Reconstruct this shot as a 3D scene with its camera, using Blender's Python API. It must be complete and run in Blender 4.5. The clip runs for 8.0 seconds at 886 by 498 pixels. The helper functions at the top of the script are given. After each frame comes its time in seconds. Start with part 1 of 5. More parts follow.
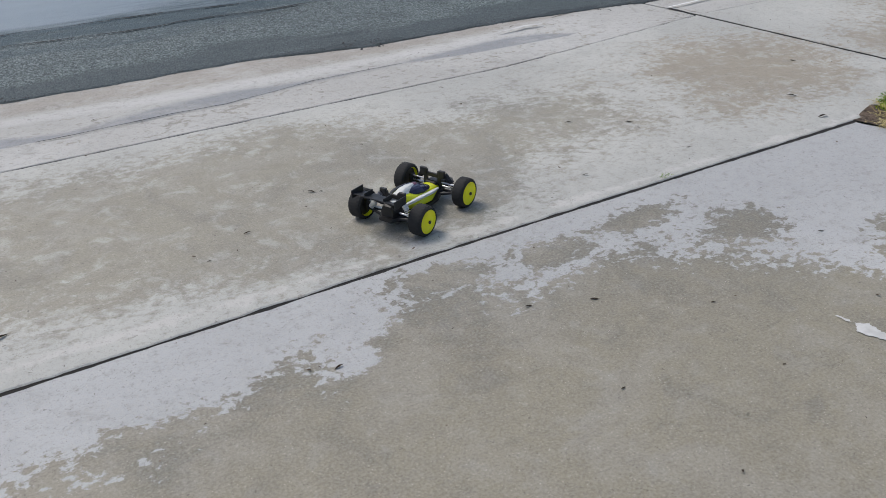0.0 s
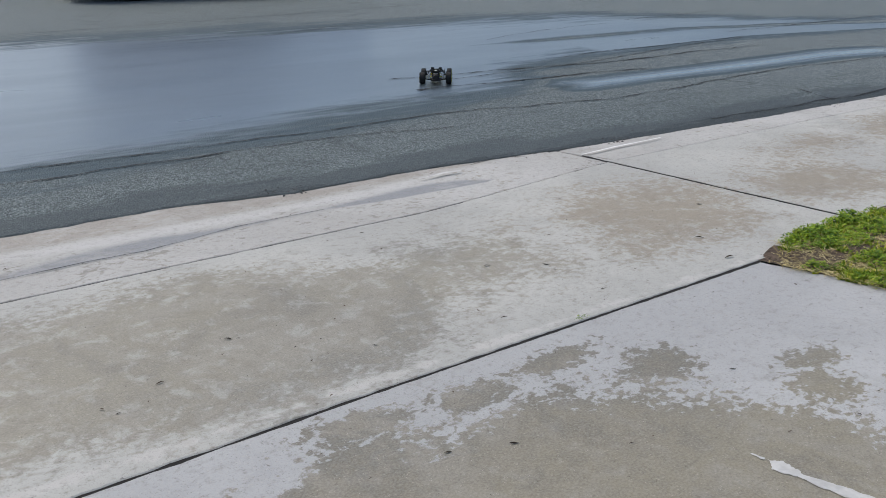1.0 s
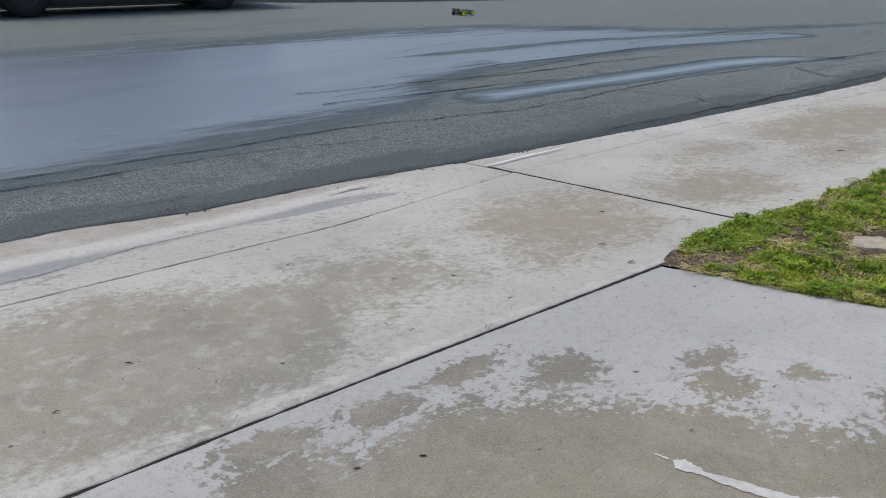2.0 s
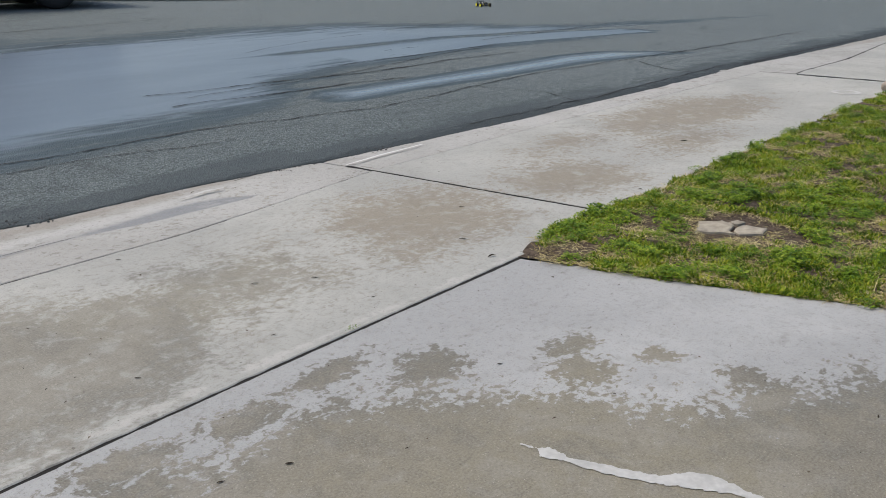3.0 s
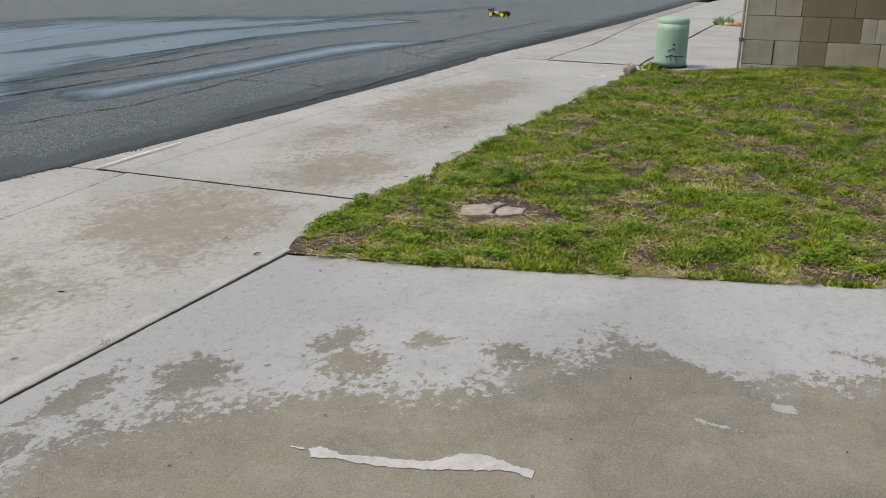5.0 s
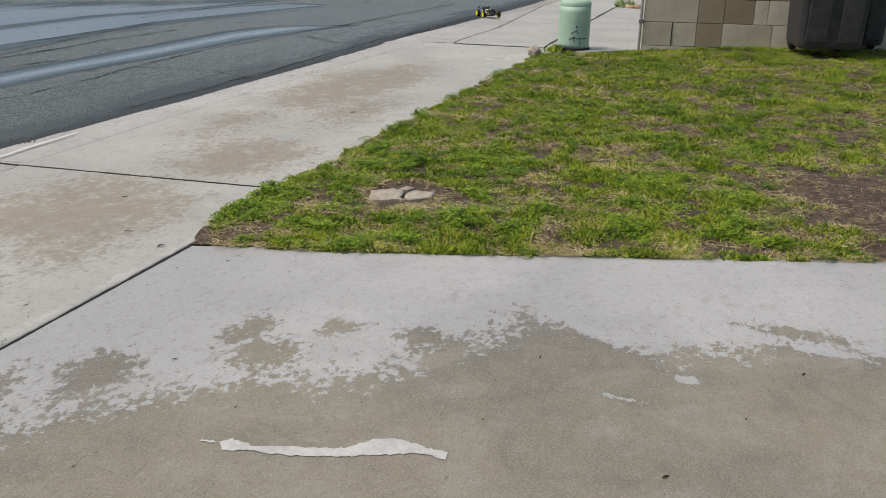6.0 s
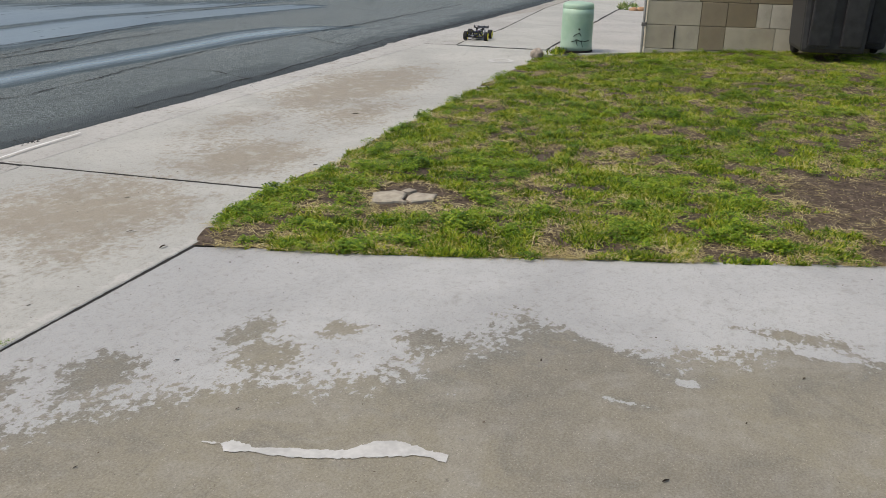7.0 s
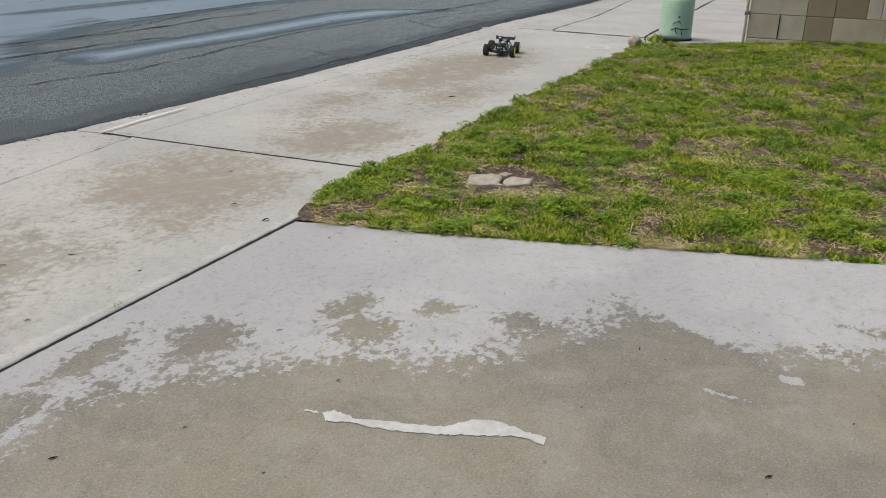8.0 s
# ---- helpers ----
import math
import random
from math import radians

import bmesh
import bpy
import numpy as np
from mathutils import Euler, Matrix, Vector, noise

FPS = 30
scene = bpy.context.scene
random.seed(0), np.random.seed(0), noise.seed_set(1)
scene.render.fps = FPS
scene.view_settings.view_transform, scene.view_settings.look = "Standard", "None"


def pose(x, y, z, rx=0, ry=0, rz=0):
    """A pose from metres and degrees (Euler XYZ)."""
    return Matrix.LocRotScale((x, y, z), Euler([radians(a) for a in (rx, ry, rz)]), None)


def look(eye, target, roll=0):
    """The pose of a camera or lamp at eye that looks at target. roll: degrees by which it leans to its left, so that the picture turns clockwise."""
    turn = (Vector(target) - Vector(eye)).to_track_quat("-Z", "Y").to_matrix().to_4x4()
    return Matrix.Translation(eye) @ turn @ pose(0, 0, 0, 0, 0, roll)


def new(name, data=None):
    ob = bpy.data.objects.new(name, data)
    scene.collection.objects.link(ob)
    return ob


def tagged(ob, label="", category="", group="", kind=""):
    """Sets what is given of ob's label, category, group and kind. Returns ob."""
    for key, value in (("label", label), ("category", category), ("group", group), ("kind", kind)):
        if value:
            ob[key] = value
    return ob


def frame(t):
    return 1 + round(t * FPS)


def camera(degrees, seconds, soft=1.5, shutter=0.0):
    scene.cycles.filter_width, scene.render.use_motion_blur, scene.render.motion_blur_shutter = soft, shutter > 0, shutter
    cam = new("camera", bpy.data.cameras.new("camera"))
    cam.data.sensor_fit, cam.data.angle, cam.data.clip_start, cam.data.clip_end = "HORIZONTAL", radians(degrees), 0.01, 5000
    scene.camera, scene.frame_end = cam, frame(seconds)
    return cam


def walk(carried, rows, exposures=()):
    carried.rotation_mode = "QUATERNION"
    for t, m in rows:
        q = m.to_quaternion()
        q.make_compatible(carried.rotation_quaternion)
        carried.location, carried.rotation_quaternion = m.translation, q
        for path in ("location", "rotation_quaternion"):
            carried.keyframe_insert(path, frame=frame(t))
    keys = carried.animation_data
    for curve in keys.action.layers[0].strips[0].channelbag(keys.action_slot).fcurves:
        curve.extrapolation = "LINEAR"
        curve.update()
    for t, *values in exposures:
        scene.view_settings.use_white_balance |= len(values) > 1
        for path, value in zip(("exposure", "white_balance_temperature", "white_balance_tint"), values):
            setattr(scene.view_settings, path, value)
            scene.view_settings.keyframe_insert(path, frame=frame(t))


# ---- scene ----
cam = camera(52.0, 8.0, 0.7)
PATH = [
    (0, (-2.566, -1.709, 1.07), (-1.677, -0.194, 0.113), -1.3),
    (0.2, (-2.546, -1.73, 1.081), (-1.578, -0.192, 0.247), -0.6),
    (0.3, (-2.553, -1.729, 1.072), (-1.537, -0.206, 0.268), -0.8),
    (0.5, (-2.555, -1.718, 1.076), (-1.516, -0.196, 0.3), -0.6),
    (0.6, (-2.558, -1.722, 1.079), (-1.533, -0.174, 0.34), -0.4),
    (0.7, (-2.56, -1.724, 1.082), (-1.527, -0.169, 0.364), -0.3),
    (1, (-2.542, -1.727, 1.08), (-1.453, -0.192, 0.404), -0.2),
    (1.5, (-2.551, -1.733, 1.082), (-1.408, -0.242, 0.396), -0.0),
    (2, (-2.52, -1.74, 1.078), (-1.278, -0.314, 0.429), -0.1),
    (2.2, (-2.518, -1.743, 1.083), (-1.219, -0.369, 0.431), 0.1),
    (3.3, (-2.49, -1.739, 1.072), (-1.026, -0.542, 0.423), 0.2),
    (3.5, (-2.487, -1.744, 1.071), (-1.017, -0.553, 0.422), 0.1),
    (4, (-2.466, -1.748, 1.075), (-0.878, -0.707, 0.448), 0.0),
    (4.5, (-2.426, -1.758, 1.066), (-0.767, -0.854, 0.41), 0.1),
    (5, (-2.426, -1.762, 1.061), (-0.725, -0.946, 0.398), 0.9),
    (5.2, (-2.424, -1.755, 1.061), (-0.699, -1.003, 0.384), 1.2),
    (6.5, (-2.421, -1.783, 1.064), (-0.652, -1.155, 0.373), 1.1),
    (7, (-2.425, -1.775, 1.068), (-0.66, -1.135, 0.378), 1.4),
    (7.5, (-2.436, -1.77, 1.063), (-0.69, -1.087, 0.367), 1.4),
    (8, (-2.455, -1.729, 1.057), (-0.769, -0.932, 0.334), 1.9),
]
walk(cam, [(t, look(eye, target, roll)) for t, eye, target, roll in PATH], [(0, 0.0, 6550, 10), (1.5, 0.0, 6600, 10), (3.5, 0.0, 7000, 10), (5, 0.02, 7200, 10), (6.5, 0.08, 7200, 10), (8, 0.11, 7200, 10)])

# ---- world, sun and exposure ----
SUN_ELEVATION, SUN_AZIMUTH = 58.0, 120.0
world = bpy.data.worlds.new("overcast_sky")
scene.world = world
world.use_nodes = True
_wn, _wl = world.node_tree.nodes, world.node_tree.links
sky = _wn.new("ShaderNodeTexSky")
sky.sky_type = "NISHITA"
sky.sun_disc = False
sky.sun_elevation, sky.sun_rotation = radians(SUN_ELEVATION), radians(90 - SUN_AZIMUTH)
sky.air_density, sky.dust_density, sky.ozone_density = 1.0, 3.0, 2.0
_wl.new(sky.outputs["Color"], _wn["Background"].inputs["Color"])
_wn["Background"].inputs["Strength"].default_value = 0.155
sun = new("sun", bpy.data.lights.new("sun", "SUN"))
sun.data.energy, sun.data.angle, sun.data.color = 1.7, radians(25), (1.0, 0.97, 0.90)
sun.matrix_world = look((0, 0, 0), (-math.cos(radians(SUN_AZIMUTH)), -math.sin(radians(SUN_AZIMUTH)), -math.tan(radians(SUN_ELEVATION))))
scene.view_settings.exposure = 0.0


# ---- materials ----
class Sock:
    """A value in a node tree, with arithmetic."""

    def __init__(self, nt, s):
        self.nt, self.s = nt, s

    def op(self, kind, *others):
        n = self.nt.nodes.new("ShaderNodeMath")
        n.operation = kind
        for i, v in enumerate((self, *others)):
            if isinstance(v, Sock):
                self.nt.links.new(v.s, n.inputs[i])
            else:
                n.inputs[i].default_value = v
        return Sock(self.nt, n.outputs[0])

    def __add__(self, o): return self.op("ADD", o)
    def __sub__(self, o): return self.op("SUBTRACT", o)
    def __mul__(self, o): return self.op("MULTIPLY", o)
    def __truediv__(self, o): return self.op("DIVIDE", o)
    def __neg__(self): return self.op("MULTIPLY", -1.0)
    def absolute(self): return self.op("ABSOLUTE")
    def mn(self, o): return self.op("MINIMUM", o)
    def mx(self, o): return self.op("MAXIMUM", o)

    def step(self, lo, hi):
        """0 below lo, 1 above hi, smooth between."""
        n = self.nt.nodes.new("ShaderNodeMapRange")
        n.interpolation_type = "SMOOTHSTEP"
        self.nt.links.new(self.s, n.inputs["Value"])
        n.inputs["From Min"].default_value, n.inputs["From Max"].default_value = lo, hi
        return Sock(self.nt, n.outputs["Result"])


class Mat:
    def __init__(self, name, rough=0.8, metal=0.0, spec=0.5):
        self.m = bpy.data.materials.new(name)
        self.m.use_nodes = True
        self.nt = self.m.node_tree
        self.b = self.nt.nodes["Principled BSDF"]
        self.b.inputs["Roughness"].default_value = rough
        self.b.inputs["Metallic"].default_value = metal
        self.b.inputs["Specular IOR Level"].default_value = spec
        tc = self.nt.nodes.new("ShaderNodeTexCoord")
        self.co = tc.outputs["Object"]
        sep = self.nt.nodes.new("ShaderNodeSeparateXYZ")
        self.nt.links.new(self.co, sep.inputs[0])
        self.x, self.y, self.z = (Sock(self.nt, sep.outputs[i]) for i in range(3))

    def noise(self, scale, detail=4.0, stretch=(1, 1, 1), rough=0.55, warp=0.0, shift=(0, 0, 0)):
        mp = self.nt.nodes.new("ShaderNodeMapping")
        self.nt.links.new(self.co, mp.inputs[0])
        mp.inputs["Scale"].default_value = stretch
        mp.inputs["Location"].default_value = shift
        n = self.nt.nodes.new("ShaderNodeTexNoise")
        self.nt.links.new(mp.outputs[0], n.inputs["Vector"])
        n.inputs["Scale"].default_value, n.inputs["Detail"].default_value = scale, detail
        n.inputs["Roughness"].default_value, n.inputs["Distortion"].default_value = rough, warp
        return Sock(self.nt, n.outputs["Fac"])

    def speckle(self, scale, stretch=(1, 1, 1)):
        mp = self.nt.nodes.new("ShaderNodeMapping")
        self.nt.links.new(self.co, mp.inputs[0])
        mp.inputs["Scale"].default_value = stretch
        n = self.nt.nodes.new("ShaderNodeTexVoronoi")
        self.nt.links.new(mp.outputs[0], n.inputs["Vector"])
        n.inputs["Scale"].default_value = scale
        return Sock(self.nt, n.outputs["Distance"]), n.outputs["Color"]

    def cracks(self, scale, width, stretch=(1, 1, 1)):
        mp = self.nt.nodes.new("ShaderNodeMapping")
        self.nt.links.new(self.co, mp.inputs[0])
        mp.inputs["Scale"].default_value = stretch
        n = self.nt.nodes.new("ShaderNodeTexVoronoi")
        n.feature = "DISTANCE_TO_EDGE"
        self.nt.links.new(mp.outputs[0], n.inputs["Vector"])
        n.inputs["Scale"].default_value = scale
        return Sock(self.nt, n.outputs["Distance"]).step(width, 0.0)

    def rnd(self, island=False):
        if island:
            return Sock(self.nt, self.nt.nodes.new("ShaderNodeNewGeometry").outputs["Random Per Island"])
        return Sock(self.nt, self.nt.nodes.new("ShaderNodeObjectInfo").outputs["Random"])

    def mix(self, f, a, b):
        n = self.nt.nodes.new("ShaderNodeMix")
        n.data_type = "RGBA"
        if isinstance(f, Sock):
            self.nt.links.new(f.s, n.inputs[0])
        else:
            n.inputs[0].default_value = f
        for i, c in ((6, a), (7, b)):
            if isinstance(c, tuple):
                n.inputs[i].default_value = (*c, 1)
            else:
                self.nt.links.new(c, n.inputs[i])
        return n.outputs[2]

    def ramp(self, f, stops):
        n = self.nt.nodes.new("ShaderNodeValToRGB")
        e = n.color_ramp.elements
        while len(e) < len(stops):
            e.new(0.5)
        for el, (p, c) in zip(e, stops):
            el.position, el.color = p, (*c, 1)
        self.nt.links.new(f.s, n.inputs[0])
        return n.outputs[0]

    def curve(self, v, points, lo=-3.0, hi=3.0):
        """A line of (place, value) points as a function of v; values lie between lo and hi."""
        a, b = points[0][0], points[-1][0]
        e = self.ramp((v - a) / (b - a), [((p - a) / (b - a), ((q - lo) / (hi - lo),) * 3) for p, q in points])
        return Sock(self.nt, e) * (hi - lo) + lo

    def color(self, c):
        if isinstance(c, tuple):
            self.b.inputs["Base Color"].default_value = (*c, 1)
        else:
            self.nt.links.new(c, self.b.inputs["Base Color"])
        return self

    def roughness(self, s):
        self.nt.links.new(s.s, self.b.inputs["Roughness"])
        return self

    def bump(self, h, strength=0.3, distance=0.01):
        n = self.nt.nodes.new("ShaderNodeBump")
        n.inputs["Distance"].default_value = distance
        if isinstance(strength, Sock):
            self.nt.links.new(strength.s, n.inputs["Strength"])
        else:
            n.inputs["Strength"].default_value = strength
        self.nt.links.new(h.s, n.inputs["Height"])
        self.nt.links.new(n.outputs[0], self.b.inputs["Normal"])
        return self


def plain(name, c, rough=0.6, metal=0.0, var=0.25, scale=40.0, bump=0.1):
    """A single-coloured surface with wear at two scales."""
    m = Mat(name, rough, metal)
    f = m.noise(scale, 5) * 0.6 + m.noise(scale * 0.13, 3) * 0.4
    lo, hi = tuple(v * (1 - var) for v in c), tuple(min(1, v * (1 + var)) for v in c)
    m.color(m.mix(f.step(0.3, 0.7), lo, hi))
    m.roughness(f * 0.3 + (rough - 0.15))
    if bump:
        m.bump(f, bump, 0.003)
    return m.m


def concrete(name, zone, contrast=1.0, spread=1.0, pale=((0.355, 0.363, 0.362), (0.442, 0.449, 0.443)), holes=0.12, soft=0.05, warm=None, extra=None):
    """Old broom-finished concrete: pale where dry, brown where dirt and damp lie. zone(m) is above 0 in the brown area, warm(m) in its redder part."""
    m = Mat(name, 0.75, 0, 0.35)
    big = m.noise(2.6, 3, (1, 1, 1), 0.5, 0.4)
    mid = m.noise(8.5, 8, (1, 1, 1), 0.66, 0.5, (3, 7, 0))
    lace = m.noise(26, 5, (1, 1, 1), 0.7, 0.2, (1, 5, 0))
    fine = m.noise(170, 3)
    grit = m.noise(420, 2)
    fleck = m.noise(36, 4, (1.0, 1.3, 1), 0.62, 0.3, (8, 3, 0))
    s = zone(m) + (big - 0.5) * (0.30 * spread) + (mid - 0.5) * (0.55 * spread) + (lace - 0.5) * 0.5 + (fleck - 0.5) * 0.62
    inner = m.noise(11, 7, (1, 1, 1), 0.7, 0.4, (6, 1, 0))
    brown = s.step(0.02 - soft, soft) * (-(inner.step(0.5, 0.66) * holes) + 1.0) * contrast
    core = s.step(0.04, 0.32)
    blot = m.noise(1.3, 4, (1, 1, 1), 0.5, 0.5, (9, 2, 0))
    mott = m.noise(14, 6, (1, 1, 1), 0.7, 0.3, (2, 2, 0))
    cloud = m.noise(4.2, 6, (1, 1, 1), 0.62, 0.8, (5, 5, 0))
    dry = m.mix(blot.step(0.3, 0.7), *pale)
    dry = m.mix(cloud.step(0.5, 0.7) * 0.35, dry, tuple(v * 0.8 for v in pale[0]))
    dry = m.mix(mott.step(0.5, 0.75) * 0.34, dry, (0.27, 0.262, 0.24))
    wet = m.mix(core, (0.150, 0.145, 0.118), (0.196, 0.178, 0.132))
    wet = m.mix(blot.step(0.40, 0.62) * 0.8, wet, (0.243, 0.219, 0.153))
    wet = m.mix(cloud.step(0.48, 0.60) * 0.6, wet, (0.27, 0.25, 0.20))
    wet = m.mix(cloud.step(0.45, 0.33) * 0.6, wet, (0.142, 0.132, 0.103))
    wet = m.mix(mott.step(0.42, 0.7) * 0.45, wet, (0.178, 0.163, 0.127))
    if warm:
        wet = m.mix(warm(m).step(-0.1, 0.25) * 0.7, wet, (0.262, 0.212, 0.142))
    c = m.mix(brown, dry, wet)
    if extra:
        c = extra(m, c)
    # aggregate: dark and pale grains, each of its own tone
    d, tone = m.speckle(150)
    tone = Sock(m.nt, tone)
    c = m.mix(tone.step(0.68, 0.78) * d.step(0.4, 0.15) * 0.22, c, (0.10, 0.088, 0.072))
    c = m.mix(tone.step(0.32, 0.22) * d.step(0.4, 0.15) * 0.26, c, (0.55, 0.50, 0.41))
    soil = m.noise(38, 5, (1, 1, 1), 0.65, 0.2, (3, 1, 0))
    c = m.mix(soil.step(0.52, 0.68) * 0.28, c, (0.15, 0.138, 0.11))
    c = m.mix(soil.step(0.44, 0.3) * 0.2, c, (0.42, 0.40, 0.35))
    d, col = m.speckle(190)
    c = m.mix(d.step(0.2, 0.08) * m.noise(60, 2).step(0.42, 0.58) * 0.85, c, (0.075, 0.066, 0.055))
    d2, col = m.speckle(140, (1, 1, 1.3))
    c = m.mix(d2.step(0.22, 0.06) * m.noise(31, 2).step(0.5, 0.62) * 0.6, c, (0.60, 0.56, 0.50))
    c = m.mix(fine.step(0.35, 0.65) * 0.2, c, (0.50, 0.47, 0.42))
    c = m.mix(grit.step(0.55, 0.75) * 0.4, c, (0.12, 0.105, 0.085))
    sand = m.noise(105, 2, (1, 1, 1), 0.6, 0.0, (4, 9, 0))
    c = m.mix(sand.step(0.58, 0.7) * 0.3, c, (0.13, 0.118, 0.098))
    c = m.mix(sand.step(0.36, 0.26) * 0.2, c, (0.50, 0.48, 0.43))
    scuff = m.noise(5.5, 7, (1, 1.3, 1), 0.72, 0.6, (2, 11, 0))
    c = m.mix(scuff.step(0.56, 0.7) * 0.26, c, (0.155, 0.14, 0.108))
    pit = m.noise(48, 3, (1, 1, 1), 0.6, 0.4, (7, 2, 0))
    c = m.mix(pit.step(0.68, 0.74) * 0.6, c, (0.09, 0.08, 0.066))
    m.color(c)
    m.roughness(-(brown * 0.16) + fine * 0.2 + 0.68)
    m.bump(fine * 0.7 + grit * 0.4 + m.noise(60, 4) * 0.25, 0.3, 0.003)
    return m.m


def oval(m, cx, cy, rx, ry):
    u, v = (m.x - cx) / rx, (m.y - cy) / ry
    return -((u * u + v * v).op("SQRT")) + 1.0


def zone_drive(m):
    # the brown field is bounded by a wandering line from the long joint to the lawn side
    u, v = m.x * 0.802 - m.y * 0.597, m.x * 0.597 + m.y * 0.802
    line = [(-5.0, -3.4), (-2.4, -2.05), (-1.88, -1.84), (-1.76, -1.72), (-1.58, -1.58), (-1.50, -1.38), (-1.37, -1.43), (-1.33, -1.27), (-1.26, -1.09), (-1.10, -1.12), (-1.04, -1.13),
            (-0.96, -1.01), (-0.80, -0.90), (-0.56, -0.88), (-0.365, -0.93), (-0.15, -1.0), (-0.04, -1.06), (0.16, -1.13), (0.25, -1.08), (0.38, -1.07), (0.57, -1.05), (0.66, -1.10),
            (0.70, -1.38), (0.80, -1.44), (0.92, -1.50), (1.13, -1.57), (1.19, -1.68), (1.4, -1.86), (4.0, -3.8)]
    s = ((m.curve(u, line, -4.0, 0.0) - v) * 1.15).mn(0.42).mx(-0.55)
    for cx, cy, rx, ry in ((-0.50, -0.52, 0.17, 0.10), (-0.40, -0.74, 0.10, 0.09), (-0.36, -0.98, 0.09, 0.12), (0.04, -1.91, 0.08, 0.22), (-1.36, -0.19, 0.22, 0.12), (-1.1, -0.15, 0.28, 0.09), (-0.88, -0.32, 0.22, 0.17), (-0.62, -0.64, 0.14, 0.16), (-1.66, -0.14, 0.26, 0.11), (-2.4, -0.34, 0.3, 0.1)):
        s = s.mx(oval(m, cx, cy, rx, ry) * 0.36 - 0.15)
    for cx, cy, rx, ry in ((-0.05, -1.99, 0.03, 0.10), (-1.95, -0.33, 0.06, 0.05), (-0.5, -1.54, 0.03, 0.15), (-0.35, -1.67, 0.03, 0.045)):
        s = s - oval(m, cx, cy, rx, ry).mx(0.0) * 0.5
    return s


def zone_walk(m):
    low = m.curve(m.x, [(-8.0, 0.16), (-2.56, 0.17), (-2.39, 0.19), (-2.15, 0.12), (-1.95, 0.055), (-1.68, 0.035), (-1.43, 0.045), (-1.3, 0.10), (-1.08, 0.28), (-0.71, 0.43), (-0.5, 0.6), (0.0, 1.2)], 0.0, 2.0)
    high = m.curve(m.x, [(-8.0, 0.96), (-2.46, 0.96), (-1.97, 0.95), (-1.58, 0.99), (-1.3, 0.82), (-1.0, 0.66), (-0.7, 0.5), (-0.4, 0.4)], 0.0, 2.0)
    s = ((m.y - low).mn(high - m.y) * 1.1).mn(0.3).mx(-0.45)
    for cx, cy, rx, ry, k in ((0.16, 0.60, 0.55, 0.48, 0.55), (1.08, 0.48, 0.46, 0.36, 0.5), (3.0, 0.80, 1.1, 0.42, 0.6), (2.2, 0.45, 0.6, 0.25, 0.3), (-0.75, 0.6, 0.5, 0.35, 0.3), (-0.15, 0.35, 0.3, 0.2, 0.3), (1.7, 0.9, 0.5, 0.2, 0.3)):
        s = s.mx(oval(m, cx, cy, rx, ry) * k * 0.8 - 0.12)
    return s + 0.03


def warm_walk(m):
    return (m.x + 0.5) * 0.6


def smear(m, c):
    """Pale cement wiped along the long joint."""
    edge = -((m.y - 0.028).absolute()) * 9.0 + 0.16 + (m.noise(5, 6, (1, 0.7, 1), 0.7, 0.4, (4, 4, 0)) - 0.5) * 1.6
    return m.mix(edge.step(0.0, 0.16) * (m.x - 0.2).step(0.2, 0.0) * 0.7, c, (0.50, 0.49, 0.46))


def gutter_bands(m, c):
    """Tan silt along the asphalt, then a white strip, then a blue-grey damp run with a sharp lower edge."""
    rag = (m.noise(4, 7, (0.7, 1.4, 1), 0.68, 0.5, (2, 2, 0)) - 0.5) * 0.34 + (m.noise(19, 5, (0.8, 1.3, 1), 0.66, 0.2, (8, 1, 0)) - 0.5) * 0.16
    silt = m.curve(m.x, [(-8.0, 1.72), (-2.3, 1.64), (-1.79, 1.60), (-1.35, 1.58), (-0.86, 1.57), (-0.4, 1.60), (0.2, 1.66), (1.5, 1.64), (5.2, 1.62)], 1.0, 2.0)
    c = m.mix(((m.y - silt) + rag * 0.35).step(-0.05, 0.06) * (m.noise(9, 6, (0.7, 1.3, 1), 0.7, 0.3, (5, 9, 0)).step(0.3, 0.6) * 0.5 + 0.25), c, (0.27, 0.242, 0.20))
    white = ((m.y - silt + 0.055) * -1.0).absolute() * -1.0 + 0.055
    c = m.mix((white + rag * 0.3).step(-0.02, 0.04) * (m.x + 0.3).step(0.2, -0.2) * 0.6, c, (0.52, 0.52, 0.50))
    up = m.curve(m.x, [(-8.0, 1.46), (-2.4, 1.45), (-2.2, 1.39), (-2.03, 1.43), (-1.82, 1.49), (-1.6, 1.50), (-1.29, 1.44), (-0.91, 1.45), (-0.47, 1.51), (-0.21, 1.47), (-0.1, 1.40), (0.0, 1.36), (0.5, 1.3)], 1.0, 2.0)
    low = m.curve(m.x, [(-8.0, 1.33), (-2.24, 1.33), (-1.86, 1.335), (-1.66, 1.33), (-1.29, 1.395), (-0.91, 1.40), (-0.57, 1.36), (-0.13, 1.34), (0.0, 1.38), (0.5, 1.42)], 1.0, 2.0)
    run = (up - m.y + rag * 0.22).step(0.0, 0.05).mn((m.y - low + rag * 0.08).step(-0.004, 0.012))
    return m.mix(run * (m.noise(6, 5, (0.6, 1.6, 1), 0.6, 0.3, (1, 9, 0)).step(0.3, 0.55) * 0.45 + 0.42), c, (0.205, 0.222, 0.24))


def zone_gutter(m):
    return m.x * 0.0 - 0.09


def zone_far(m):
    return m.y * 0 - 0.12


